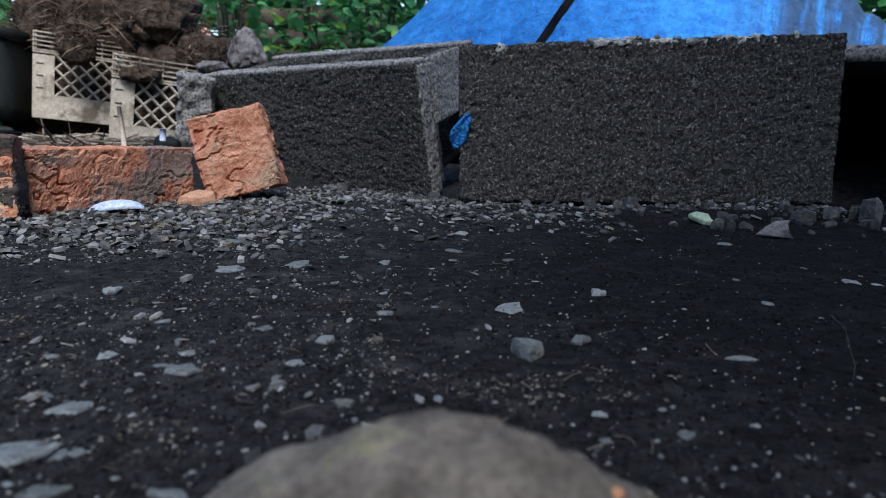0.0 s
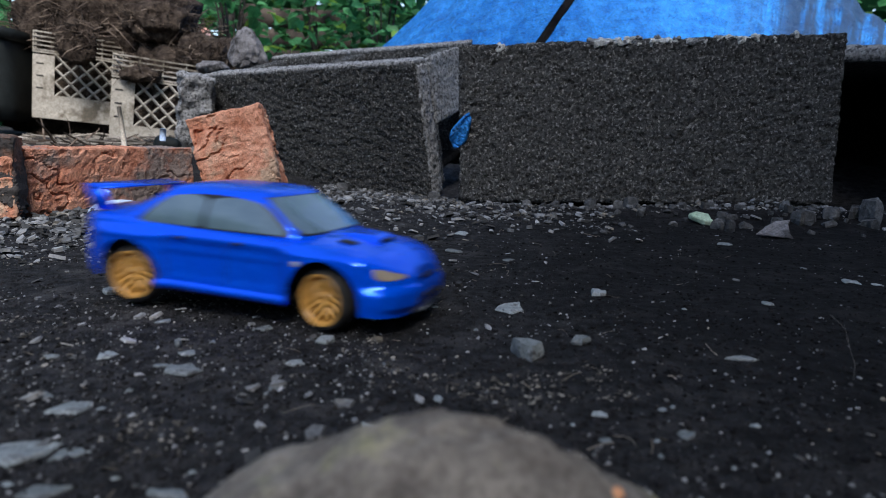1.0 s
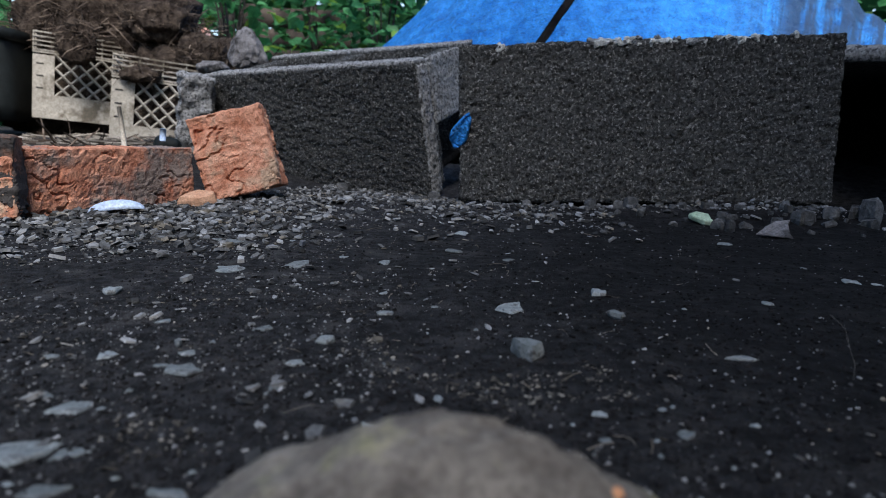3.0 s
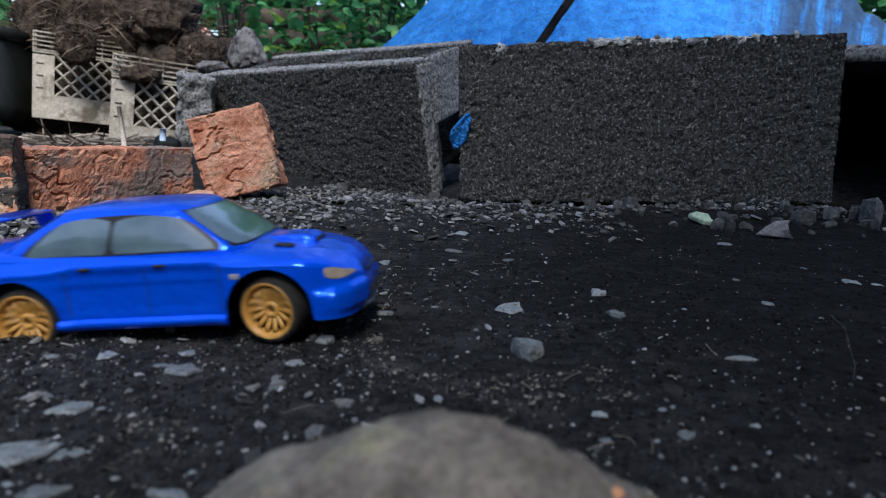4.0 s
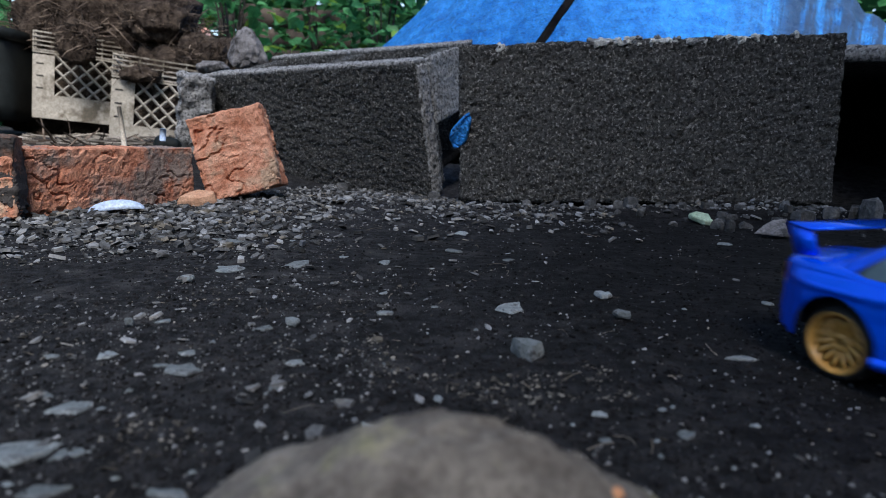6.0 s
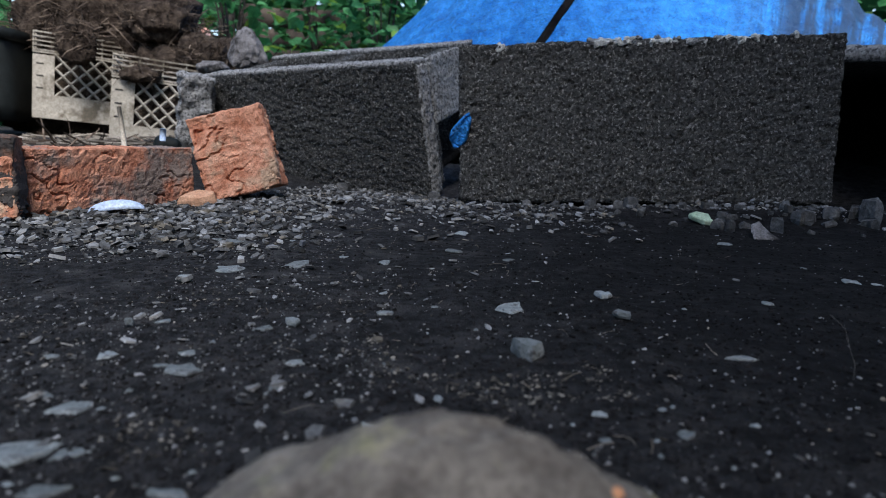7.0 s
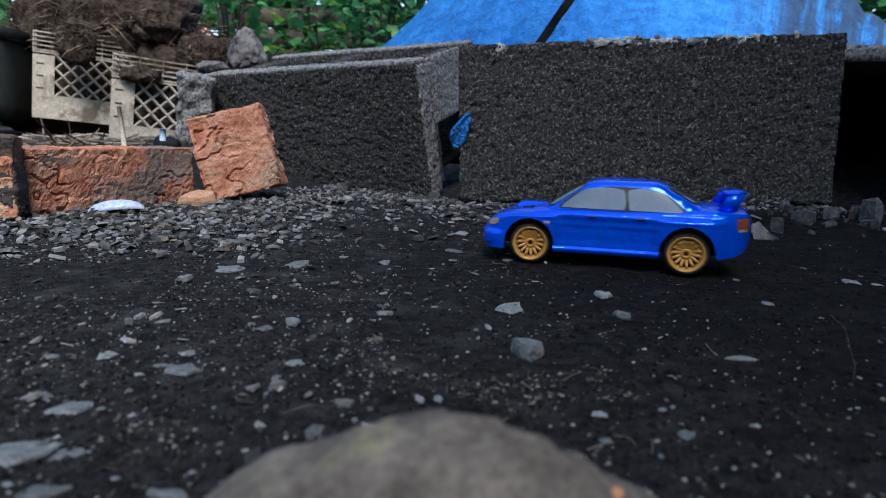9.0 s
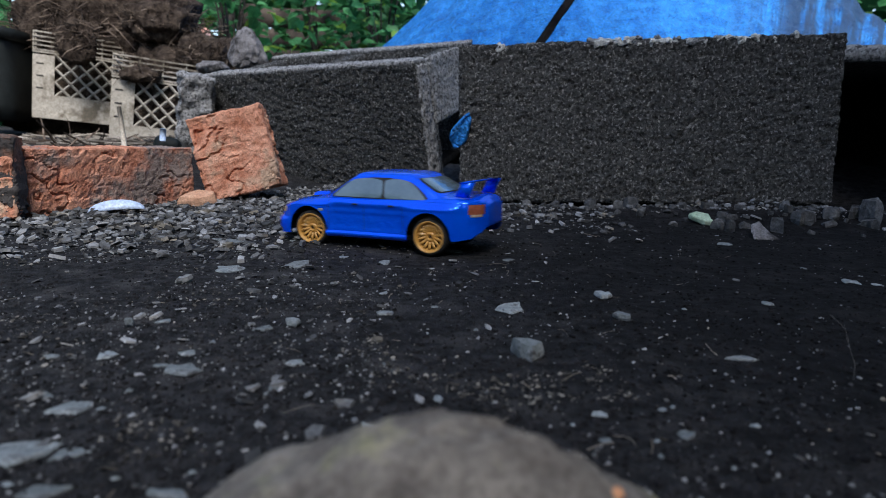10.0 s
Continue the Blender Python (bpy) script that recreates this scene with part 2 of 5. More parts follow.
def tube(points, radius, sides=6, taper=1.0, cap=True):
    """A round bar along points."""
    out = Mesh()
    pts = [Vector(p) for p in points]
    n = len(pts)
    rings = []
    for i, p in enumerate(pts):
        d = (pts[min(i + 1, n - 1)] - pts[max(i - 1, 0)]).normalized()
        side = d.cross(Vector((0, 0, 1)) if abs(d.z) < 0.9 else Vector((1, 0, 0))).normalized()
        up = side.cross(d)
        r = radius * (1 + (taper - 1) * i / max(1, n - 1))
        rings.append([tuple(p + side * r * math.cos(a) + up * r * math.sin(a)) for a in [2 * math.pi * k / sides for k in range(sides)]])
    verts = [v for ring in rings for v in ring]
    faces = []
    for i in range(n - 1):
        for k in range(sides):
            a, b = i * sides + k, i * sides + (k + 1) % sides
            faces.append((a, b, b + sides, a + sides))
    if cap:
        faces.append(tuple(range(sides)))
        faces.append(tuple(reversed(range((n - 1) * sides, n * sides))))
    return out.add(verts, faces)


def boulder(sx, sy, sz, seed, rough=0.25, cuts=3, freq=1.4):
    """A stone of that size standing on z = 0, knobbly and uneven."""
    bm = bmesh.new()
    bmesh.ops.create_icosphere(bm, subdivisions=cuts, radius=1.0)
    out = Mesh()
    s = Vector((seed * 3.1, seed * 7.3, seed * 1.9))
    verts = []
    for v in bm.verts:
        k = 1 + rough * noise.noise(v.co * freq + s) + rough * 0.5 * noise.noise(v.co * freq * 2.6 + s) + rough * 0.22 * noise.noise(v.co * freq * 6 + s)
        p = v.co * k
        p = Vector([math.copysign(abs(c) ** 0.8, c) for c in p])
        verts.append((p.x * sx / 2, p.y * sy / 2, p.z * sz / 2))
    low = min(v[2] for v in verts)
    verts = [(x, y, z - low) for x, y, z in verts]
    faces = [tuple(v.index for v in f.verts) for f in bm.faces]
    bm.free()
    return out.add(verts, faces)


def step(a, b, x):
    t = min(1.0, max(0.0, (x - a) / (b - a)))
    return t * t * (3 - 2 * t)


# ---- ground ----
def ground_z(x, y):
    """The height of the ground: flat in front, banked against the blocks, a raised bed behind the bricks."""
    p = Vector((x, y, 0))
    z = 0.0011 * noise.noise(p * 45) + 0.0005 * noise.noise(p * 160) + 0.0018 * noise.noise(p * 9)
    left = -0.917 * (x + 0.365) + 0.4 * (y - 0.51)
    behind = (y - 0.901) * 0.882 + (x + 0.017) * 0.472
    front = -((x - 0.018) * 0.166 + (y - 0.732) * 0.986)
    bank = 0.0
    if x < 0.1:
        # it falls away towards the gap between the blocks
        bank = (0.009 - 0.021 * step(-0.32, -0.06, x)) * step(-0.16, 0.0, behind) * step(0.1, 0.0, x)
    if x > -0.05:
        # a low ridge a little before the block, hollow at its foot
        bank += ((0.006 + 0.008 * step(0.1, 0.34, x)) * step(0.12, 0.05, front) - 0.009 * step(0.05, 0.008, front) * step(0.34, 0.1, x)) * step(-0.02, 0.06, x)
    lump = bank * (0.8 + 0.5 * noise.noise(p * 30))
    back = 0.06 * step(0.08, 0.4, behind)
    bed = 0.045 * step(0.04, 0.3, left) * step(0.35, 0.75, y)
    return z + lump + max(back, bed)


def build_ground():
    def axis(lo, hi, fine):
        far = [0.02 * 1.35 ** k for k in range(1, 33)]
        return [lo - d for d in reversed(far)] + list(np.arange(lo, hi, fine)) + [hi + d for d in far]
    xs, ys = axis(-0.75, 0.75, 0.006), axis(0.05, 1.3, 0.006)
    verts = [(x, y, ground_z(x, y)) for y in ys for x in xs]
    nx = len(xs)
    faces = [(j * nx + i, j * nx + i + 1, (j + 1) * nx + i + 1, (j + 1) * nx + i) for j in range(len(ys) - 1) for i in range(nx - 1)]
    tagged(part("ground", Mesh().add(verts, faces), SOIL), "dark soil strewn with fine stone chips, shade painted in at the right", "ground", kind="structure")


build_ground()


# ---- concrete blocks ----
def hollow_block(at, label, seed, length=0.39, depth=0.19, height=0.19, broken=False):
    """A hollow concrete block: two shells, webs set back at the ends, open cores on top."""
    ob = thing("concrete_block", at, label, "concrete block", "blocks of the low wall")
    s = 0.034
    face = box(length, s, height, (length / 2, s / 2, height / 2), 0.0023, 0.004, 0.0016, 190, seed, amp2=0.0016, freq2=28, pits=0.0042)
    part("front_shell", face, CONCRETE, ob)
    back = box(length, s, height, (length / 2, depth - s / 2, height / 2), 0.012, 0.004, 0.0016, 110, seed + 3, amp2=0.002, freq2=28)
    part("back_shell", back, CONCRETE, ob)
    for k, x in enumerate((0.028, length / 2, length - 0.028)):
        # the end web's lower half is left out, so the gap there goes dark
        low = 0.094 if broken and k == 2 else 0.0
        web = box(0.032, depth - 2 * s + 0.004, height - 0.004 - low, (x, depth / 2, (height + low) / 2), 0.007, 0.005, 0.0018, 120, seed + 5 + k)
        part("web", web, CONCRETE, ob)
    part("core_floor", box(length - 0.06, depth - 0.06, 0.01, (length / 2, depth / 2, 0.02), 0.03), SOIL, ob, "soil inside the hollow cores")
    return ob


right_block = hollow_block(pose(0.0174, 0.732, 0.0015, 0, -1.9, -9.5), "dark weathered hollow concrete block with pale mortar on its top edge", 1.0, length=0.4, height=0.1765)
left_block = hollow_block(pose(-0.3607, 1.085, -0.0202, 16.2, -1.2, -28.1), "dark weathered hollow concrete block leaning forward beside another block", 14.0, broken=True)


def core_block(at, label, seed):
    """A block laid on its side, its long hollow core open to the front."""
    ob = thing("concrete_block", at, label, "concrete block", "blocks of the low wall")
    w, d, h = 0.24, 0.39, 0.196
    # the top shell alone is paler than the other shells
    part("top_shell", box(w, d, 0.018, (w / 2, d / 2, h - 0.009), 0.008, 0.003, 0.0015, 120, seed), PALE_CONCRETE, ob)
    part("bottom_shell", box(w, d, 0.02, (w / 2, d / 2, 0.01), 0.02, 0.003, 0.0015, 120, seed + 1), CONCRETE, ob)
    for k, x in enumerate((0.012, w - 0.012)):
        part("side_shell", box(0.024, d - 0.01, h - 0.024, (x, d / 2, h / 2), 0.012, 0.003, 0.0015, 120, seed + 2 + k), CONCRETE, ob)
    part("back_shell", box(w - 0.02, 0.02, h - 0.02, (w / 2, d - 0.02, h / 2), 0.02, 0.003), CONCRETE, ob)
    return ob


# an assumed open core, deep enough for this end to go black
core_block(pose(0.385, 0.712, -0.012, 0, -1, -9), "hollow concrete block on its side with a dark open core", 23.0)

# tops and end are paler than the front faces
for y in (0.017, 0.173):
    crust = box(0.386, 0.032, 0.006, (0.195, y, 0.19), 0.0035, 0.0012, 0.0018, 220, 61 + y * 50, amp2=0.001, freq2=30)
    part("mortar_crust", crust, PALE_CONCRETE, left_block, "pale rough crust along the top of a shell")
part("mortar_crust", box(0.386, 0.03, 0.006, (0.2, 0.173, 0.1765), 0.0035, 0.0012, 0.0018, 220, 75, amp2=0.001, freq2=30), PALE_CONCRETE, right_block, "pale rough crust along the top of a shell")
part("end_crust", box(0.006, 0.028, 0.184, (0.3895, 0.017, 0.094), 0.0035, 0.002, 0.0022, 170, 71, amp2=0.001), PALE_CONCRETE, left_block, "rough pale crust on the block's end")
part("end_crust", box(0.006, 0.102, 0.094, (0.380, 0.101, 0.142), 0.0035, 0.002, 0.0022, 170, 77, amp2=0.0015), PALE_CONCRETE, left_block, "rough pale crust on the block's end")
# lower piece darker than the upper: the gap's shade put into its colour
part("end_crust", box(0.006, 0.024, 0.09, (0.380, 0.046, 0.05), 0.004, 0.002, 0.0022, 170, 79, amp2=0.0015), CONCRETE, left_block, "rough end crust, dark for the shade low in the gap")
broken = box(0.05, 0.07, 0.178, (0, 0, 0.089), 0.0035, 0.003, 0.003, 160, 31.0, amp2=0.007, freq2=60, crack=0.008)
ob = tagged(part("concrete_lump", broken, PALE_CONCRETE), "pale broken lump of concrete beside a leaning block", "concrete lump")
ob.matrix_world = pose(-0.422, 1.045, -0.012, 8, 5, 24)

rng = random.Random(5)
for k in range(30):
    x = 0.03 + 0.35 * rng.random() if k > 9 else 0.15 + 0.014 * k
    size = rng.uniform(0.003, 0.013) * (1.4 if k < 6 else 1)
    crumb = box(size * 1.5, 0.007, rng.uniform(0.003, 0.008), (0, 0, 0), 0.0016, 0.001, 0.0022, 260, 40 + k, amp2=0.0018, freq2=110)
    ob = part("mortar_crumb", crumb, MORTAR if k % 3 else PALE_CONCRETE, right_block, smooth=False)
    ob.matrix_basis = pose(x, 0.0035, rng.uniform(0.1715, 0.1755), rng.uniform(-10, 30), rng.uniform(-8, 8), rng.uniform(-20, 20))


# ---- bricks ----
def brick(at, size, label, material, seed, rough=0.004, name="brick", crack=0.007, strata=0.004):
    sx, sy, sz = size
    body = box(sx, sy, sz, (sx / 2, sy / 2, sz / 2), 0.0017, 0.0022, 0.0010, 210, seed, amp2=rough, freq2=30, crack=crack, strata=strata)
    return tagged(part(name, body, material, smooth=False), label, "brick", "bricks edging the bed"), at


def place(pair):
    pair[0].matrix_world = pair[1]


place(brick(pose(-0.352, 0.527, -0.003, 0, 0, 66), (0.184, 0.05, 0.061), "weathered orange brick with dark stains lying on its side", SOOT_BRICK, 2.0, 0.0018, crack=0.004, strata=0.0016))
place(brick(pose(-0.433, 0.473, -0.004, 0, 0, 20), (0.094, 0.035, 0.072), "dark sooty brick with a broken orange end", DARK_BRICK, 8.0, 0.004))
end = box(0.034, 0.012, 0.05, (0.076, 0.0045, 0.031), 0.0018, 0.003, 0.0022, 150, 6.0, amp2=0.004, freq2=40, strata=0.004)
part("broken_end", end, BRICK, bpy.data.objects["brick.001"], "freshly broken orange patch", smooth=False)
place(brick(pose(-0.262, 0.694, -0.003, -3, -15, 6), (0.083, 0.052, 0.093), "broken orange half brick leaning against a block", BRICK, 5.0, 0.002, crack=0.006, strata=0.0042))


# ---- tarpaulin over a heap ----
def tarp_z(x, y):
    dx, dy = abs(x - 0.56) * (1.08 if x > 0.56 else 1.0), abs(y - 2.2)
    r = (dx ** 2.4 + (dy * 1.0) ** 2.4) ** (1 / 2.4)
    z = 0.33 + (0.79 - r) * 1.0
    top = 0.95
    z = top - 0.12 * math.log(1 + math.exp((top - z) / 0.12)) if z > 0 else z
    p = Vector((x, y, 0))
    a = math.atan2(y - 2.2, x - 0.56)
    fold = 0.02 * noise.noise(Vector((a * 9, r * 1.2, 0))) + 0.010 * noise.noise(Vector((a * 26, r * 2.5, 3)))
    bearing = math.degrees(math.atan2(x, y))
    for b, w, deep in ((27.6, 0.35, 0.012), (30.2, 0.8, 0.03), (32.4, 0.5, 0.022), (22.5, 0.4, 0.010), (5.0, 0.5, 0.012), (-0.5, 0.6, 0.012)):
        d = (bearing - b - 0.8 * noise.noise(Vector((z * 6, b, 0)))) / w
        fold -= deep * math.exp(-d * d) * (0.6 + noise.noise(Vector((z * 9, b, 5))))
    return z + fold + 0.03 * noise.noise(p * 2.5) + 0.004 * noise.noise(p * 22)


def build_tarp():
    n = 250
    xs = [-0.75 + 2.6 * i / n for i in range(n + 1)]
    ys = [0.95 + 2.5 * i / n for i in range(n + 1)]
    verts = [(x, y, max(-0.03, tarp_z(x, y))) for y in ys for x in xs]
    tarp = thing("tarpaulin", Matrix.Identity(4), "bright blue plastic tarpaulin in two sheets over a tall heap", "tarpaulin")

    def sheet(name, wanted, lift, label):
        faces = []
        for j in range(n):
            for i in range(n):
                q = (j * (n + 1) + i, j * (n + 1) + i + 1, (j + 1) * (n + 1) + i + 1, (j + 1) * (n + 1) + i)
                x, y, z = verts[q[0]]
                seam = 0.188 + 0.47 * (y - 1.38) / 0.56 + 0.01 * math.sin(9 * y)
                if max(verts[k][2] for k in q) > 0.0 and wanted(x - seam, y):
                    faces.append(q)
        used = sorted({k for q in faces for k in q})
        index = {k: i for i, k in enumerate(used)}
        me = Mesh().add([(verts[k][0], verts[k][1], verts[k][2] + lift) for k in used], [tuple(index[k] for k in q) for q in faces])
        ob = part(name, me, TARP, tarp, label)
        ob.modifiers.new("thick", "SOLIDIFY").thickness = 0.004

    sheet("lower_sheet", lambda d, y: d < 0.05 and y < 2.4, 0.0, "")
    sheet("upper_sheet", lambda d, y: d > 0.0 or y > 2.37, 0.012, "")
    # the shaded gap under the upper sheet's edge, built as a black bar
    pts = []
    for i in range(14):
        k = i / 13
        x, y = 0.188 + 0.47 * k + 0.008 * math.sin(7 * k), 1.38 + 0.56 * k
        pts.append((x, y, tarp_z(x, y) + 0.008))
    tagged(part("pole", tube(pts, 0.012, 8, 0.75), SEAM_SHADE), "dark bar standing in for the shaded gap under the sheet's edge", "pole")
    rag = boulder(0.035, 0.02, 0.022, 3, 0.4, 3)
    ob = tagged(part("rag", rag, ORANGE), "small faded orange rag beside the dark gap", "rag")
    ob.matrix_world = Matrix.Translation((0.318, 1.515, tarp_z(0.318, 1.515) + 0.022))
    # the corner of the sheet that sticks out of the gap between two blocks
    tip = Mesh()
    g = 8
    for i in range(g + 1):
        for j in range(g + 1):
            u, v = i / g, j / g
            w = 0.019 * (1 - abs(2 * v - 0.9) ** 1.3 * 0.85)
            tip.v.append(((u - 0.5) * w + 0.008 * v, -0.006 * abs(u - 0.35) - 0.010 * v, -0.006 * u - 0.004 * math.sin(v * 5) + (v - 0.5) * 0.034))
    for i in range(g):
        for j in range(g):
            a = i * (g + 1) + j
            tip.f.append((a, a + g + 1, a + g + 2, a + 1))
    ob = tagged(part("tarp_corner", tip, TARP), "crumpled blue tarpaulin corner poking out between two blocks", "tarpaulin")
    ob.modifiers.new("thick", "SOLIDIFY").thickness = 0.003
    ob.matrix_world = pose(0.0125, 0.7345, 0.0865, 12, 14, 8)


build_tarp()

# an added wall out of view, there to shade the right of the yard
wall = tagged(part("wall_east", box(0.2, 3.6, 4.2, (0.592, -1.23, 2.08), 0.05, 0.01, 0.004, 20, 2.0), CONCRETE), "dark concrete wall added out of view to shade the right side", "wall", kind="structure")


# ---- toy rally car, in millimetres scaled to metres ----
MM = 0.001
AXLE, RADIUS, TRACK = 45.35, 12.4, 26.0


def lerp_table(table, x):
    for (x0, v0), (x1, v1) in zip(table, table[1:]):
        if x <= x1:
            t = max(0.0, (x - x0) / (x1 - x0))
            t = t * t * (3 - 2 * t) * 0.5 + t * 0.5
            return v0 + (v1 - v0) * t
    return table[-1][1]


PLAN = [(-79, 15), (-77, 20.5), (-74, 24.4), (-70, 27.6), (-64, 30.2), (-58, 31.2), (-30, 31.2), (30, 31.2), (52, 31.2), (62, 30.6), (68, 28.8), (72.5, 24.8), (75, 19), (76.6, 13.5)]
SHOULDER = [(-79, 34.0), (-76, 36.6), (-60, 37.2), (-30, 36), (10, 34.6), (34, 33.4), (55, 30.8), (66, 28.6), (72, 26.6), (75, 25.0), (76.6, 23.4)]
CROWN = [(-79, 35.2), (-76, 39.0), (-58, 40.2), (-30, 40), (10, 38), (34, 36.2), (50, 34.6), (63, 32.0), (70, 29.6), (75, 26.8), (76.6, 24.6)]
SILL = [(-79, 19.5), (-77, 16.0), (-72, 12.4), (-64, 10.8), (-28, 9.4), (28, 9.0), (62, 8.6), (70, 8.2), (75, 8.3), (76.6, 9.0)]


def side_width(x, z):
    w = lerp_table(PLAN, x)
    low, high = max(0.0, (20 - z) / 12), max(0.0, (z - 24) / 12)
    w *= 1 - 0.03 * low ** 2 - 0.05 * high ** 2
    w += 2.6 * step(59, 67, x) * step(20.5, 16.5, z)
    # a crease along the doors with a hollow below it, and a sharper one under the windows
    doors = step(-32, -26, x) * step(31, 25, x)
    w -= 0.6 * doors * step(12.5, 17, z) * step(25.6, 23.9, z)
    w += 1.3 * step(-72, -60, x) * step(50, 30, x) * step(28.0, 31.4, z) * step(34.4, 31.6, z)
    # flared arches with a ledge over them
    for a in (-AXLE, AXLE):
        d = abs(x - a) / 20.5
        if d < 1:
            w += 2.5 * (1 - d ** 3) * step(33.6 if a < 0 else 31.6, 29.2, z)
    return w


def nose_x(x, z):
    """The nose leans back above the bumper, which stands proud."""
    k = max(0.0, (x - 58) / 18.6)
    return x + k * (1.6 * step(20.6, 18.6, z) * step(9.5, 12.0, z) - 2.4 * step(20.5, 27, z))


def sill_z(x):
    z = lerp_table(SILL, x)
    for a in (-AXLE, AXLE):
        d = abs(x - a)
        if d < 15.2:
            z = max(z, RADIUS + 0.6 + math.sqrt(15.2 ** 2 - d * d))
    return z


def body_mesh():
    xs = sorted(set([round(-79 + 1.25 * i, 3) for i in range(125)] + [a + d for a in (-AXLE, AXLE) for d in (-15.2, -15.0, -14.5, 14.5, 15.0, 15.2)]))
    nu, nv = 26, 10
    out = Mesh()
    per = None
    for x in xs:
        zb, zs, zt = sill_z(x), lerp_table(SHOULDER, x), lerp_table(CROWN, x)
        half = []
        for i in range(nu + 1):
            z = zb + (zs - 1.6 - zb) * i / nu
            half.append((side_width(x, z), z))
        ws = side_width(x, zs) - 2.0
        for j in range(nv + 1):
            v = j / nv
            half.append((ws * (1 - v), zs + (zt - zs) * (1 - (1 - v) ** 2.2)))
        ring = [(nose_x(x, z), -y, z) for y, z in half] + [(nose_x(x, z), y, z) for y, z in reversed(half[:-1])]
        per = len(ring)
        out.v.extend(ring)
    n = len(xs)
    for i in range(n - 1):
        for k in range(per - 1):
            a = i * per + k
            out.f.append((a, a + per, a + per + 1, a + 1))
    # nose and tail are closed by faces with an inset, rounded edge
    for first, dx, flip in ((0, -0.7, False), ((n - 1) * per, 0.9, True)):
        ring = [out.v[first + k] for k in range(per)]
        cz = sum(p[2] for p in ring) / per
        last = list(range(first, first + per))
        for grow, push in ((0.93, dx * 0.7), (0.8, dx)):
            nxt = []
            for p in ring:
                out.v.append((p[0] + push, p[1] * grow, cz + (p[2] - cz) * grow))
                nxt.append(len(out.v) - 1)
            for k in range(per):
                q = (last[k], last[(k + 1) % per], nxt[(k + 1) % per], nxt[k])
                out.f.append(q if not flip else tuple(reversed(q)))
            last = nxt
        out.f.append(tuple(last) if not flip else tuple(reversed(last)))
    out.v = [(x * MM, y * MM, z * MM) for x, y, z in out.v]
    return out


BELT, ROOF = 34.2, 49.2


def cabin(z):
    """Front, rear and half width of the cabin at a height."""
    k = max(0.0, (z - BELT) / (ROOF - BELT))
    front = 38.5 - 22.5 * k ** 1.12
    rear = -60.0 + 25.5 * k ** 1.2
    return front, rear, 28.6 - 5.2 * k + 1.8 * k * (1 - k)


def cabin_point(s, z, grow=0.0):
    """A place on the cabin's side: s runs from the rear (0) to the front (1)."""
    front, rear, w = cabin(z)
    t = 2 * s - 1
    return (rear + (front - rear) * s, (w + grow) * (1 - abs(t) ** 7) ** (1 / 7), z)


def screen_point(t, z, end, grow=0.0):
    front, rear, w = cabin(z)
    c, a = (front + rear) / 2, (front - rear) / 2
    e = (1 - abs(t) ** 7) ** (1 / 7)
    bow = 2.2 * (1 - t * t) - 2.2
    return (c + end * (a * e + bow * 0.6 + grow), w * t, z + grow * 0.9)


def cabin_mesh():
    out = Mesh()
    loop = 96
    levels = [BELT - 1.5 + (ROOF - BELT + 1.5) * k / 10 for k in range(11)]
    rows = []
    for z in levels:
        front, rear, w = cabin(z)
        c, a = (front + rear) / 2, (front - rear) / 2
        ring = []
        for k in range(loop):
            th = 2 * math.pi * (k + 0.5) / loop
            ct, st = math.cos(th), math.sin(th)
            q = (abs(ct) ** 7 + abs(st) ** 7) ** (-1 / 7)
            t = st * q
            bow = (2.2 * (1 - t * t) - 2.2) * 0.6 * (1 if abs(ct) > abs(st) else 0)
            ring.append((c + (a + bow) * ct * q, w * t, z))
        rows.append(ring)
    front, rear, w = cabin(ROOF)
    c, a = (front + rear) / 2, (front - rear) / 2
    for g, dz in ((0.975, 0.8), (0.93, 1.55), (0.85, 2.3), (0.72, 3.0), (0.5, 3.5), (0.22, 3.75)):
        rows.append([(c + (x - c) * g, y * g, ROOF + dz) for x, y, z in rows[10]])
    for ring in rows:
        out.v.extend(ring)
    for i in range(len(rows) - 1):
        for k in range(loop):
            p, q = i * loop + k, i * loop + (k + 1) % loop
            out.f.append((p, q, q + loop, p + loop))
    out.f.append(tuple(range((len(rows) - 1) * loop, len(rows) * loop)))
    out.v = [(x * MM, y * MM, z * MM) for x, y, z in out.v]
    return out


def patch(point, u0, u1, z0, z1, nu=14, nz=6, arch=0.0, lean=0.0):
    """A curved sheet that follows the cabin, with rounded corners."""
    out = Mesh()
    for j in range(nz + 1):
        for i in range(nu + 1):
            k = j / nz
            inset = 0.06 * (abs(2 * k - 1) ** 6) * (u1 - u0) * 0.5
            u = u0 + inset + (u1 - u0 - 2 * inset) * i / nu
            top = z1 - arch * abs(2 * (u - u0) / (u1 - u0) * (1 - lean) - 1 + lean) ** 2.5 if arch else z1
            x, y, z = point(u, z0 + (top - z0) * k)
            out.v.append((x * MM, y * MM, z * MM))
    for j in range(nz):
        for i in range(nu):
            a = j * (nu + 1) + i
            out.f.append((a, a + 1, a + nu + 2, a + nu + 1))
    return out


def mirrored(mesh):
    out = Mesh()
    out.v = [(x, -y, z) for x, y, z in mesh.v]
    out.f = [tuple(reversed(q)) for q in mesh.f]
    return out


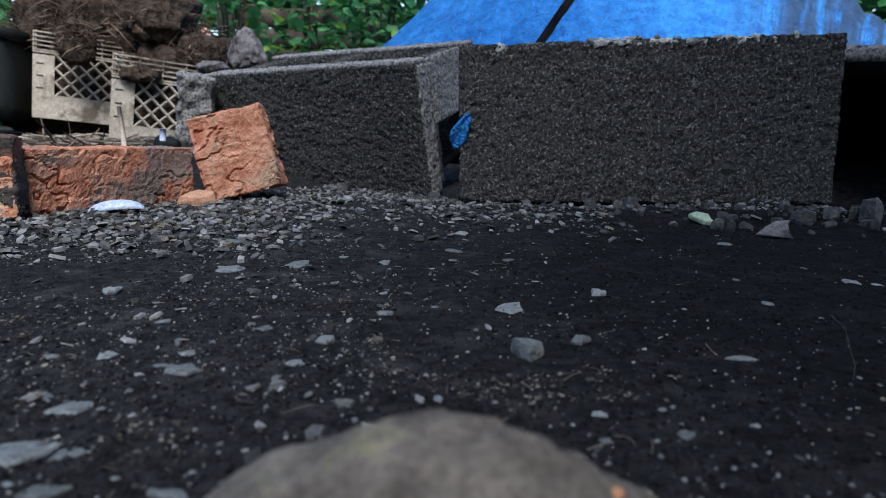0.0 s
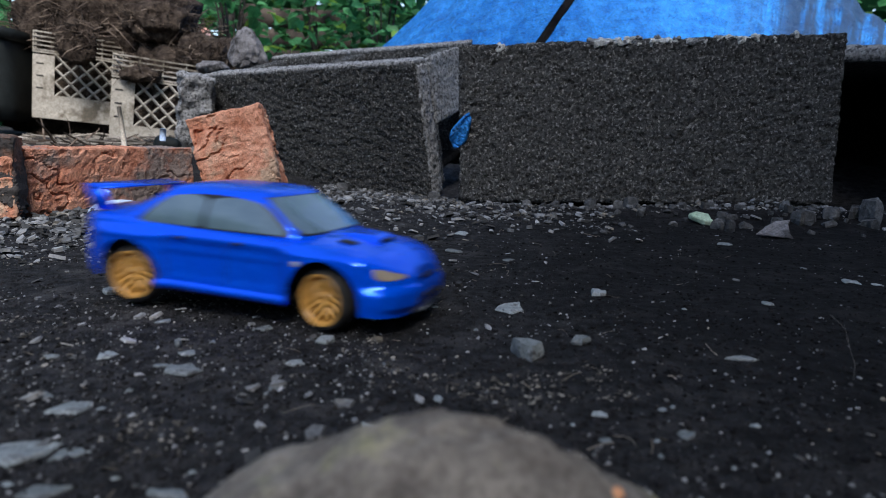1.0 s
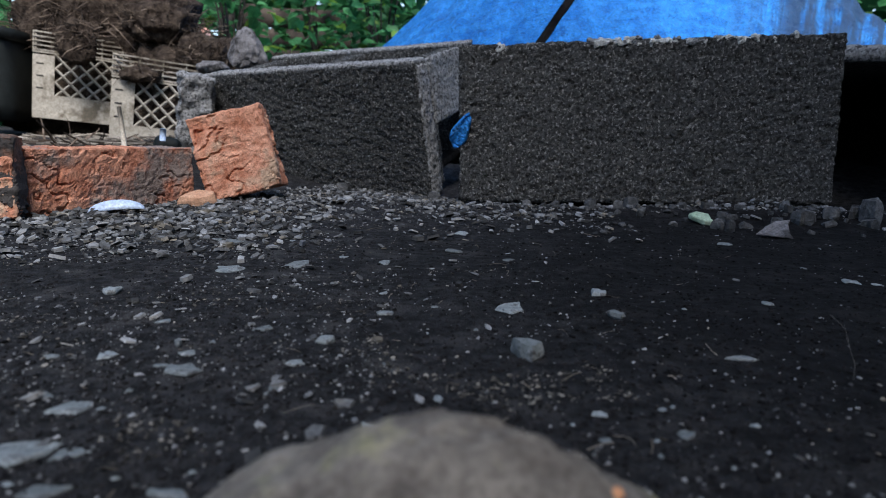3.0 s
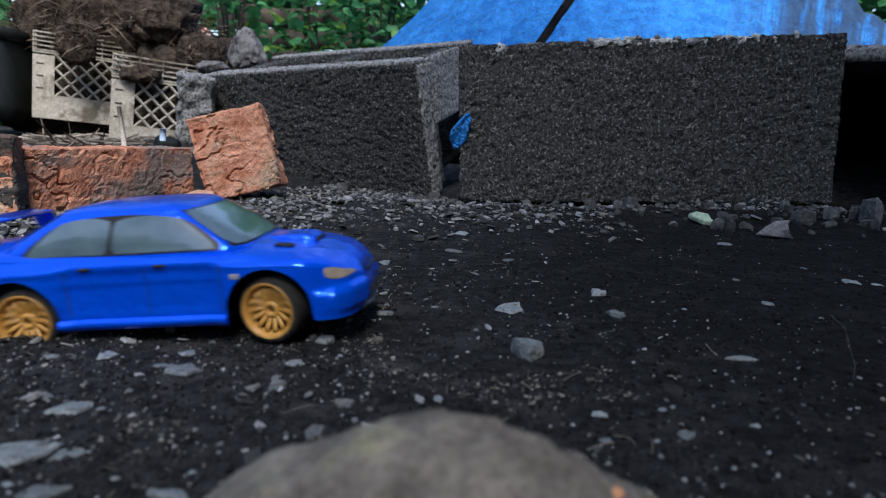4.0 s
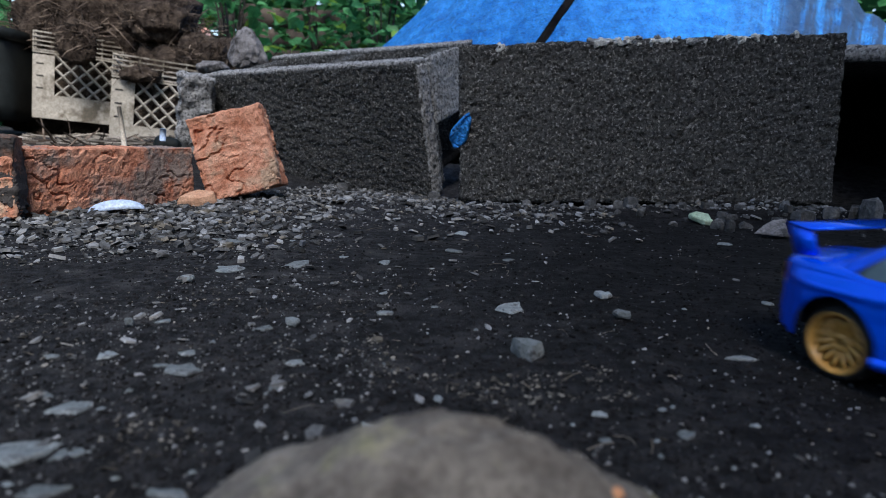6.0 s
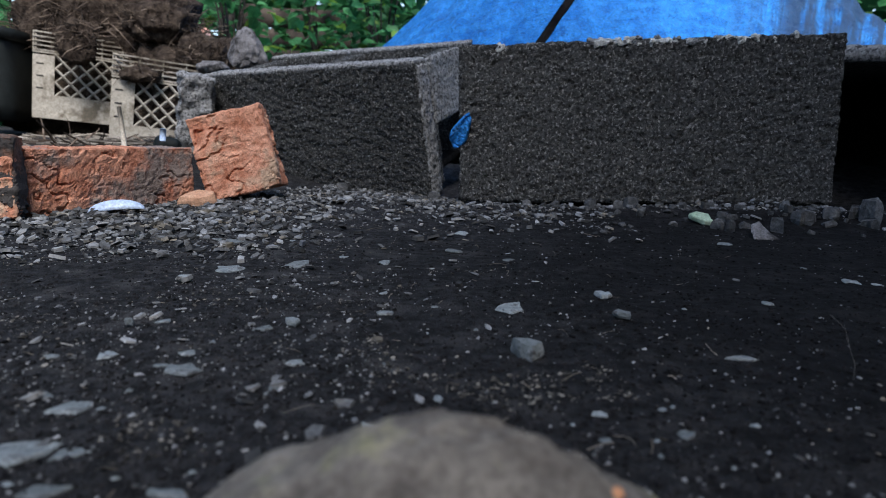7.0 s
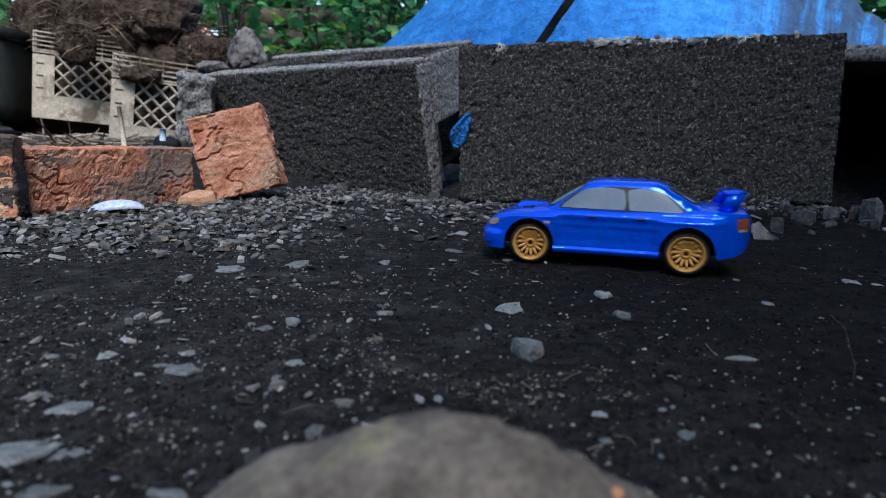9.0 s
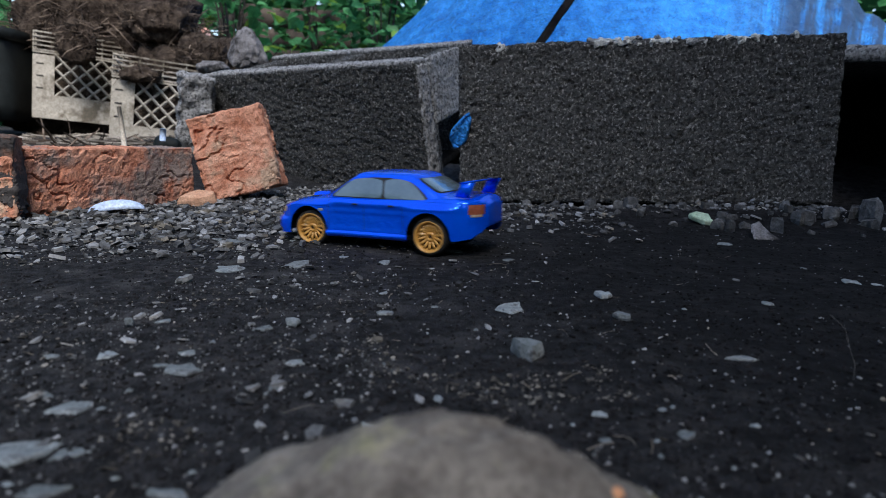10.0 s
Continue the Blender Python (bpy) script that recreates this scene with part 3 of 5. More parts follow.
def side_strip(x0, x1, z0, z1, grow, n=24, m=4, sink=0.0):
    """A strip that follows the body's flank between two lines."""
    out = Mesh()
    for j in range(m + 1):
        for i in range(n + 1):
            x = x0 + (x1 - x0) * i / n
            za, zb = z0(x) if callable(z0) else z0, z1(x) if callable(z1) else z1
            z = za + (zb - za) * j / m
            g = grow * math.sin(math.pi * (0.12 + 0.76 * j / m)) - sink
            out.v.append((nose_x(x, z) * MM, -(side_width(x, z) + g) * MM, z * MM))
    for j in range(m):
        for i in range(n):
            a = j * (n + 1) + i
            out.f.append((a, a + 1, a + n + 2, a + n + 1))
    return out


def lathe(profile, sides=40):
    """A body of revolution about the y axis, from (y, r) pairs."""
    out = Mesh()
    for y, r in profile:
        for k in range(sides):
            a = 2 * math.pi * k / sides
            out.v.append((r * MM * math.cos(a), y * MM, r * MM * math.sin(a)))
    for i in range(len(profile) - 1):
        for k in range(sides):
            p, q = i * sides + k, i * sides + (k + 1) % sides
            out.f.append((p, q, q + sides, p + sides))
    return out


def build_wheel(car, x, side):
    """A wheel whose outer face looks to -y (side -1) or +y (side 1)."""
    wheel = new("wheel")
    wheel.parent = car
    s = side
    w = 4.9
    tyre = lathe([(-w + 0.4, 9.9), (-w, 10.4), (-w + 0.1, 11.2), (-w + 1.2, 12.1), (-w + 2.4, 12.4), (w - 2.4, 12.4), (w - 1.2, 12.1), (w - 0.1, 11.2), (w, 10.4), (w - 0.4, 9.9)], 48)
    part("tyre", tyre, TYRE, wheel)
    rim = lathe([(s * 4.4, 10.5), (s * 5.1, 10.3), (s * 5.15, 9.9), (s * 4.6, 9.2), (s * 3.9, 8.9), (s * 2.6, 8.1), (s * 0.5, 7.9), (-s * 4.3, 9.2), (-s * 4.4, 10.4)], 48)
    rim_ob = part("rim", rim, GOLD, wheel)
    for k in range(14):
        b = box(6.3 * MM, 1.3 * MM, 1.9 * MM, (0, 0, 0), 0.0021, 0.0003)
        m = Matrix.Rotation(2 * math.pi * k / 14, 4, "Y") @ Matrix.Translation((5.2 * MM, s * 2.3 * MM, 0)) @ Matrix.Rotation(s * radians(20), 4, "Z")
        part("spoke", Mesh().add(b.v, b.f, m), GOLD, rim_ob)
    hub = lathe([(s * 0.9, 1.35), (s * 2.5, 1.45), (s * 2.9, 1.9), (s * 2.7, 2.9), (s * 1.2, 3.5), (0, 3.5)], 24)
    part("hub", hub, GOLD, rim_ob)
    part("axle_nut", lathe([(s * 1.5, 0.05), (s * 1.6, 0.8), (s * 0.9, 1.35)], 6), TRIM, rim_ob, "dark axle nut")
    part("brake_disc", lathe([(s * 0.3, 0.1), (s * 0.3, 7.6), (-s * 0.3, 7.6), (-s * 0.3, 0.1)], 32), TRIM, wheel)
    wheel.matrix_basis = pose(x * MM, s * TRACK * MM, RADIUS * MM)
    return wheel


def build_car():
    car = thing("toy_car", Matrix.Identity(4), "bright blue toy rally car with gold wheels and rear wing", "toy car")
    body = part("body", body_mesh(), CAR_BLUE, car)
    part("cabin", cabin_mesh(), CAR_BLUE, car)
    part("chassis", joined(box(0.132, 0.036, 0.016, (0, 0, 0.018), 0.02, 0.002), box(0.058, 0.056, 0.004, (0, 0, 0.0105), 0.02, 0.001),
                           box(0.036, 0.056, 0.02, (-0.045, 0, 0.0245), 0.02, 0.001), box(0.004, 0.05, 0.01, (0.067, 0, 0.015), 0.02, 0.001)), TRIM, car, "black underside")
    # glass in black rubber, on both flanks and ends
    for flip in (False, True):
        def put(name, mesh, material, parent=car, label=""):
            return part(name, mirrored(mesh) if flip else mesh, material, parent, label)

        def near(s, z, g=0.0):
            x, y, zz = cabin_point(s, z, g)
            return (x, -y, zz)
        seal = put("window_seal", patch(lambda s, z: near(s, z, 0.15), 0.145, 0.93, 35.0, 48.8, 24, 6, 2.6), TRIM)
        put("rear_side_window", patch(lambda s, z: near(s, z, 0.4), 0.165, 0.487, 35.6, 48.2, 14, 6, 1.6, 0.0), GLASS, seal)
        put("front_side_window", patch(lambda s, z: near(s, z, 0.4), 0.506, 0.908, 35.6, 48.2, 14, 6, 1.6, 0.0), GLASS, seal)
        put("side_skirt", side_strip(-30.2, 30.2, lambda x: lerp_table(SILL, x) - 0.6, lambda x: lerp_table(SILL, x) + 3.6, 2.3, 24, 6), CAR_BLUE)
        for x, name in ((-27, "door_gap"), (2, "door_gap"), (29, "door_gap")):
            put(name, side_strip(x, x + 0.3, lambda q: sill_z(q) + 4.5, 33.2, 0.12, 1, 6, 0.0), TRIM)
        for x in (-21, 6):
            put("door_handle", side_strip(x, x + 4.2, 30.4, 31.6, 0.7, 4, 3), TRIM)
        # a small pale plate for the badge on the fender
        put("fender_badge", side_strip(33, 36.6, 25.2, 27.2, 0.4, 4, 3), SILVER, car, "pale side badge")
        put("bumper_fin", side_strip(66, 67.2, 11.5, 17, 0.7, 3, 4), CAR_BLUE)
        lamp = Mesh()
        for j in range(7):
            for i in range(11):
                u, v = i / 10, j / 6
                x = 66.4 + 9.0 * u
                z0, z1 = 22.4 - 0.2 * u, 27.6 - 2.2 * u - 0.9 * u * u
                taper = math.sin(math.pi * min(0.98, max(0.02, 0.1 + 0.85 * u))) ** 0.5
                zc = (z0 + z1) / 2
                z = zc + (z1 - z0) * (v - 0.5) * taper
                lamp.v.append((nose_x(x, z) * MM, -(side_width(x, z) + 0.45 - 0.25 * abs(2 * v - 1) ** 3) * MM, z * MM))
        for j in range(6):
            for i in range(10):
                a = j * 11 + i
                lamp.f.append((a, a + 1, a + 12, a + 11))
        put("headlight", lamp, LAMP_LENS, car, "amber-grey headlight")
        tail = side_strip(-78.2, -70.8, 27.8, 34.0, 0.5, 10, 6)
        put("tail_light", tail, TAIL_LENS, car, "dull red tail light")
        put("reverse_lens", side_strip(-77.6, -72.0, 26.2, 28.0, 0.4, 8, 3), LAMP_LENS, car, "small grey lens under the tail light")
        plate = Mesh()
        prof = [(-61, 38.4), (-70, 38.0), (-74.2, 48.2), (-65.5, 48.2)]
        for y in (-25.2, -23.6):
            plate.v.extend([(x * MM, y * MM, z * MM) for x, z in prof])
        plate.f.extend([(0, 1, 2, 3), (7, 6, 5, 4), (0, 4, 5, 1), (1, 5, 6, 2), (2, 6, 7, 3), (3, 7, 4, 0)])
        put("wing_plate", plate, CAR_BLUE)
        vent = box(0.007, 0.007, 0.0006, (0.049, -0.0155, 0.0338), 0.0035, 0.0002, rot=Matrix.Rotation(radians(7), 4, "Y"))
        put("hood_vent", vent, TRIM)
    screen = part("screen_seal", patch(lambda t, z: screen_point(t, z, 1, 0.15), -0.93, 0.93, 35.6, 49.0, 20, 8), TRIM, car)
    part("windscreen", patch(lambda t, z: screen_point(t, z, 1, 0.45), -0.9, 0.9, 36.0, 48.6, 20, 8), GLASS, screen)
    seal = part("rear_seal", patch(lambda t, z: screen_point(t, z, -1, 0.15), -0.88, 0.88, 40.2, 48.9, 20, 8), TRIM, car)
    part("rear_window", patch(lambda t, z: screen_point(t, z, -1, 0.45), -0.84, 0.84, 40.6, 48.5, 20, 8), GLASS, seal)
    blade = Mesh()
    prof = [(-63.5, 47.3), (-65, 47.9), (-69, 48.3), (-74, 49.1), (-73.8, 48.3), (-69, 47.4), (-65, 47.0)]
    for y in (-25.4, 25.4):
        blade.v.extend([(x * MM, y * MM, z * MM) for x, z in prof])
    k = len(prof)
    blade.f.extend([tuple(range(k)), tuple(reversed(range(k, 2 * k)))])
    blade.f.extend([(i, i + k, (i + 1) % k + k, (i + 1) % k) for i in range(k)])
    part("rear_wing", blade, CAR_BLUE, car)
    scoop = Mesh()
    prof = [(58.5, 31.5), (58.0, 34.6), (55, 35.9), (46, 36.1), (39, 35.6), (39, 33)]
    for y in (-8.5, 8.5):
        for x, z in prof:
            grow = 0.85 if z > 34 else 1.0
            scoop.v.append((x * MM, y * grow * MM, z * MM))
    k = len(prof)
    scoop.f.extend([tuple(range(k)), tuple(reversed(range(k, 2 * k)))] + [(i, i + k, (i + 1) % k + k, (i + 1) % k) for i in range(k)])
    sc = part("hood_scoop", scoop, CAR_BLUE, car, smooth=False)
    bev = sc.modifiers.new("round", "BEVEL")
    bev.width, bev.segments = 0.0009, 3
    part("scoop_mouth", box(0.0007, 0.0125, 0.0018, (0.0586, 0, 0.0332), 0.003), TRIM, sc, "dark air intake")
    part("grille", box(0.0012, 0.016, 0.0012, (0.0772, 0, 0.0215), 0.002, 0.0006), TRIM, car)
    part("front_intake", box(0.0012, 0.018, 0.0016, (0.0788, 0, 0.0142), 0.002, 0.0006), TRIM, car)
    lip = Mesh()
    n = 24
    for i in range(n + 1):
        t = 2 * i / n - 1
        x = 78.2 - 13.4 * abs(t) ** 2.5
        for dx, z in ((-0.6, 8.2), (-0.1, 8.05), (-0.2, 7.8), (-3, 7.8), (-3, 8.2)):
            lip.v.append(((x + dx) * MM, 30.2 * t * MM, z * MM))
    for i in range(n):
        for k in range(5):
            a, b = i * 5 + k, i * 5 + (k + 1) % 5
            lip.f.append((a, b, b + 5, a + 5))
    part("front_lip", lip, SILVER, car, "pale scuffed front lip")
    wheels = [build_wheel(car, x, s) for x in (AXLE, -AXLE) for s in (-1, 1)]
    return car, wheels


toy_car, toy_wheels = build_car()


# ---- stones and grit ----
def chips(count, seed, size, near, far, spread, keep, flat=0.45, lift=0.25):
    """Many small angular stones lying on the ground between two distances, as one mesh."""
    ring = [[(math.cos(2 * math.pi * k / n), math.sin(2 * math.pi * k / n)) for k in range(n)] for n in (5,)][0]
    base = np.array([(x, y, -1.0) for x, y in ring] + [(x * 0.9, y * 0.9, 1.0) for x, y in ring])
    tris = [(k, (k + 1) % 5, (k + 1) % 5 + 5, k + 5) for k in range(5)] + [(5, 6, 7, 8, 9), (4, 3, 2, 1, 0)]
    gen = np.random.default_rng(seed)
    verts, faces, made = [], [], 0
    for _ in range(count):
        r = near * (far / near) ** gen.random()
        a = (gen.random() - 0.5) * 2 * radians(spread)
        x, y = r * math.sin(a), r * math.cos(a)
        if gen.random() > keep(x, y):
            continue
        s = size[0] * (size[1] / size[0]) ** (gen.random() ** 1.6)
        k = 0.35 + 0.95 * gen.random(5)
        p = base * np.concatenate([k, k])[:, None]
        p[:, 2] = base[:, 2] * (0.75 + 0.5 * gen.random(10))
        p = p * s * np.array([1.0, 0.5 + 0.5 * gen.random(), flat * (0.35 + 0.8 * gen.random())]) * 0.5
        z = gen.random() * 2 * math.pi
        t1, t2 = (gen.random() - 0.5) * 0.9, (gen.random() - 0.5) * 0.9
        m = np.array((Euler((t1, t2, z))).to_matrix())
        p = p @ m.T + np.array([x, y, ground_z(x, y) + s * lift * 0.5])
        verts.append(p)
        faces.extend([tuple(i + 10 * made for i in f) for f in tris])
        made += 1
    out = Mesh()
    out.v = np.concatenate(verts).tolist()
    out.f = faces
    return out


def inside_wall(x, y):
    """Whether a place lies under a block or a brick."""
    front = -((x - 0.018) * 0.166 + (y - 0.732) * 0.986)
    behind = (y - 0.901) * 0.882 + (x + 0.017) * 0.472
    left = -0.917 * (x + 0.365) + 0.4 * (y - 0.51)
    return (x > 0.02 and front < -0.004) or behind > 0.0 or (left > -0.004 and y > 0.5)


def patchy(x, y, f=11.0):
    return 0.5 + 0.9 * noise.noise(Vector((x * f, y * f, 4.0)))


def keep_fine(x, y):
    if inside_wall(x, y):
        return 0.0
    return max(0.03, patchy(x, y) * (1.0 if x < -0.02 else 0.25)) * (0.75 + 0.25 * step(0.14, 0.27, y))


def keep_bank(x, y):
    if inside_wall(x, y):
        return 0.0
    front = -((x - 0.018) * 0.166 + (y - 0.732) * 0.986)
    behind = -((y - 0.901) * 0.882 + (x + 0.017) * 0.472)
    d = front if x > 0.02 else min(behind, 0.5)
    near_wall = math.exp(-(d / (0.21 if x < 0.02 else 0.12 if x < 0.17 else 0.05)) ** 2)
    bed = step(-0.06, -0.2, x) * step(0.33, 0.5, y) * 0.8
    return min(1.0, near_wall + bed) * (0.6 + 0.5 * patchy(x, y, 20))


tagged(part("grit", chips(34000, 1, (0.0004, 0.0020), 0.11, 0.7, 44, keep_fine), CHIP, smooth=False), "fine grey grit scattered over dark soil", "grit", kind="stuff")
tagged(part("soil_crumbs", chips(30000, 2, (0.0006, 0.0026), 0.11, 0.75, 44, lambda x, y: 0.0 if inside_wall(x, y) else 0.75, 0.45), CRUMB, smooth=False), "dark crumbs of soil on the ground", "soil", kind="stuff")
tagged(part("gravel", chips(9000, 3, (0.0016, 0.0075), 0.13, 0.95, 44, lambda x, y: (0.26 if x < 0 else 0.12) * keep_fine(x, y), 0.2), CHIP, smooth=False), "small flat grey stone chips on the soil", "gravel", kind="stuff")
tagged(part("gravel_bank", chips(64000, 4, (0.0012, 0.0115), 0.30, 1.1, 44, keep_bank, 0.26, 0.45), CHIP, smooth=False), "bank of grey stone chips along the wall's foot", "gravel", kind="stuff")


def keep_litter(x, y):
    if inside_wall(x, y) or x > 0.06:
        return 0.0
    return step(0.12, 0.4, noise.noise(Vector((x * 24, y * 24, 9.0)))) * 0.9


tagged(part("plant_litter", chips(20000, 9, (0.0004, 0.0026), 0.15, 0.55, 42, keep_litter, 0.2, 0.5), LITTER, smooth=False), "brownish crumbs of dry plant litter on the soil", "litter", kind="stuff")


def flat_stone(w, d, h, seed):
    """A broken flake of stone: an uneven outline with several corners, a flat top and a chipped rim."""
    gen = random.Random(seed)
    n = gen.randint(5, 9)
    rim = []
    for k in range(n):
        a = 2 * math.pi * (k + gen.uniform(-0.38, 0.38)) / n
        r = gen.choice((gen.uniform(0.45, 0.8), gen.uniform(0.8, 1.2)))
        rim.append((math.cos(a) * r * w / 2, math.sin(a) * r * d / 2))
    out = Mesh()
    for scale, z in ((0.86, 0.0), (1.02, h * 0.35), (1.0, h * 0.7), (0.86, h), (0.45, h * 1.04)):
        out.v.extend([(x * scale + gen.uniform(-1, 1) * w * 0.012, y * scale + gen.uniform(-1, 1) * d * 0.012, z + gen.uniform(-1, 1) * h * 0.09) for x, y in rim])
    for i in range(4):
        for k in range(n):
            a, b = i * n + k, i * n + (k + 1) % n
            out.f.append((a, b, b + n, a + n))
    out.f.append(tuple(range(4 * n, 5 * n)))
    out.f.append(tuple(reversed(range(n))))
    return out


# x, y, width, depth
FLAKES_NEAR = [
    (-0.114, 0.204, 0.0092, 0.0105), (-0.083, 0.191, 0.0149, 0.0110), (-0.102, 0.164, 0.0157, 0.0165), (-0.099, 0.138, 0.0200, 0.0160),
    (-0.083, 0.121, 0.0133, 0.0070), (-0.087, 0.136, 0.0088, 0.0067), (-0.057, 0.122, 0.0124, 0.0050), (-0.018, 0.152, 0.0073, 0.0080),
    (0.065, 0.154, 0.0060, 0.0072), (0.043, 0.149, 0.0037, 0.0042), (0.056, 0.150, 0.0022, 0.0029), (0.045, 0.164, 0.0050, 0.0050),
    (0.064, 0.169, 0.0032, 0.0041), (-0.018, 0.201, 0.0031, 0.0041), (-0.048, 0.199, 0.0059, 0.0050),
    (-0.050, 0.178, 0.0040, 0.0051), (0.000, 0.171, 0.0041, 0.0050), (0.108, 0.216, 0.0114, 0.0040), (-0.111, 0.242, 0.0070, 0.0060),
]
FLAKES_FAR = [
    (-0.150, 0.437, 0.0262, 0.0300), (-0.121, 0.344, 0.0168, 0.0200), (-0.085, 0.359, 0.0204, 0.0230), (0.031, 0.275, 0.0167, 0.0200),
    (-0.069, 0.237, 0.0089, 0.0105), (0.041, 0.389, 0.0079, 0.0085), (0.015, 0.500, 0.0146, 0.0170), (0.008, 0.415, 0.0152, 0.0140),
    (-0.108, 0.442, 0.0058, 0.0076), (-0.035, 0.372, 0.0103, 0.0110), (0.236, 0.354, 0.0117, 0.0130), (-0.003, 0.275, 0.0031, 0.0040),
    (0.158, 0.295, 0.0080, 0.0090), (0.219, 0.480, 0.0144, 0.0150),
]
FLAKES_MORE = [
    (-0.115, 0.171, 0.0065, 0.0055), (-0.091, 0.195, 0.0059, 0.0030), (-0.131, 0.201, 0.0057, 0.0035), (-0.083, 0.219, 0.0033, 0.0040),
    (-0.088, 0.207, 0.0078, 0.0060), (-0.092, 0.175, 0.0027, 0.0030), (-0.056, 0.131, 0.0028, 0.0020), (-0.071, 0.127, 0.0025, 0.0017),
    (-0.093, 0.124, 0.0030, 0.0020), (-0.094, 0.164, 0.0025, 0.0025), (-0.024, 0.263, 0.0138, 0.0075), (-0.028, 0.298, 0.0066, 0.0060),
    (-0.063, 0.388, 0.0064, 0.0075), (-0.242, 0.397, 0.0058, 0.0070), (-0.216, 0.416, 0.0084, 0.0105),
    (-0.131, 0.402, 0.0059, 0.0077), (-0.179, 0.459, 0.0084, 0.0109), (-0.205, 0.516, 0.0085, 0.0110), (-0.164, 0.410, 0.0060, 0.0078),
]
FLAKES_SMALL = [
    (0.246, 0.346, 0.0064, 0.0075), (0.112, 0.281, 0.0026, 0.0034), (0.068, 0.172, 0.0020, 0.0026), (0.054, 0.141, 0.0019, 0.0025),
    (0.036, 0.157, 0.0015, 0.0020), (0.033, 0.176, 0.0013, 0.0017), (0.070, 0.137, 0.0016, 0.0021), (0.087, 0.161, 0.0031, 0.0020),
    (0.228, 0.390, 0.0050, 0.0065), (0.014, 0.243, 0.0018, 0.0024), (-0.109, 0.215, 0.0020, 0.0026), (-0.051, 0.174, 0.0015, 0.0019),
    (-0.049, 0.165, 0.0016, 0.0021),
]
for k, (x, y, w, d) in enumerate(FLAKES_NEAR + FLAKES_FAR + FLAKES_MORE + FLAKES_SMALL):
    h = min(0.0015, 0.07 * w + 0.0004)
    ob = tagged(part("stone_flake", flat_stone(w, d, h, 100 + k), SLATE, smooth=False), "flat pale grey flake of stone lying on dark soil", "stone", "loose stones")
    ob.matrix_world = pose(x, y, ground_z(x, y) - 0.0001 - 0.2 * h, rng.uniform(-4, 4), rng.uniform(-4, 4), rng.uniform(-25, 25))

# rounder stones: x, y, width, depth, height
for k, (x, y, w, d, h) in enumerate([(0.030, 0.213, 0.0122, 0.0110, 0.0082), (0.202, 0.680, 0.018, 0.016, 0.016), (0.402, 0.590, 0.027, 0.025, 0.026),
                                     (0.300, 0.560, 0.020, 0.018, 0.014), (0.335, 0.585, 0.022, 0.018, 0.013), (0.37, 0.600, 0.016, 0.016, 0.012), (0.255, 0.555, 0.016, 0.014, 0.012),
                                     (0.43, 0.575, 0.022, 0.02, 0.016), (-0.14, 0.865, 0.026, 0.022, 0.014), (-0.013, 0.78, 0.018, 0.016, 0.012), (0.155, 0.665, 0.017, 0.015, 0.012)]):
    ob = tagged(part("stone", flat_stone(w, d, h, 70 + k) if k else flat_stone(w, d, h * 0.85, 78), DARK_ROCK if k else SLATE, smooth=False), "small rough grey stone on dark soil", "stone", "loose stones")
    ob.matrix_world = pose(x, y, ground_z(x, y) - 0.15 * h, 0, 0, 40 * k)
ob = tagged(part("flake", flat_stone(0.03, 0.02, 0.006, 317), MINT, smooth=False), "pale mint-green flake at the foot of a block", "flake")
ob.matrix_world = pose(0.241, 0.588, ground_z(0.241, 0.588) + 0.002, 24, 8, 5)
ob = tagged(part("brick_chip", flat_stone(0.05, 0.03, 0.014, 322), YELLOW_BRICK, smooth=False), "pale orange chip broken off a brick", "brick chip")
ob.matrix_world = pose(-0.252, 0.655, ground_z(-0.252, 0.655) - 0.002, 14, -6, 12)

# angular rubble along the foot of the wall
gen = random.Random(91)
for k in range(84):
    u = gen.random()
    x = 0.05 + 0.5 * u ** 0.8
    off = 0.015 + 0.03 * u + 0.105 * gen.random() ** 1.3
    y = 0.732 - (x - 0.018) * 0.168 - off
    w = gen.uniform(0.005, 0.019) * (0.7 + 0.5 * u)
    h = w * gen.uniform(0.35, 0.75)
    ob = tagged(part("rubble", flat_stone(w, w * gen.uniform(0.6, 0.95), h, 700 + k), DARK_ROCK, smooth=False), "angular grey rubble stone at the wall's foot", "stone", "rubble along the wall")
    ob.matrix_world = pose(x, y, ground_z(x, y) - 0.2 * h, gen.uniform(-25, 25), gen.uniform(-25, 25), gen.uniform(0, 360))

# stones that the car's wheels throw about
def loose_stone(w, d, h, seed):
    return tagged(part("stone_flake", flat_stone(w, d, h, seed), ROCK if w > 0.03 else DARK_ROCK if w == 0.0058 else SLATE, smooth=False), "flat pale stone flake thrown by the toy car's wheels", "stone", "thrown stones")


thrown = {k: loose_stone(w, d, 0.0024, 500 + i) for i, (k, w, d) in enumerate([("a", 0.0104, 0.011), ("b", 0.0082, 0.010), ("c", 0.0105, 0.0115), ("d", 0.0034, 0.004), ("e", 0.034, 0.03), ("f", 0.0058, 0.006), ("g", 0.0088, 0.0068)])}

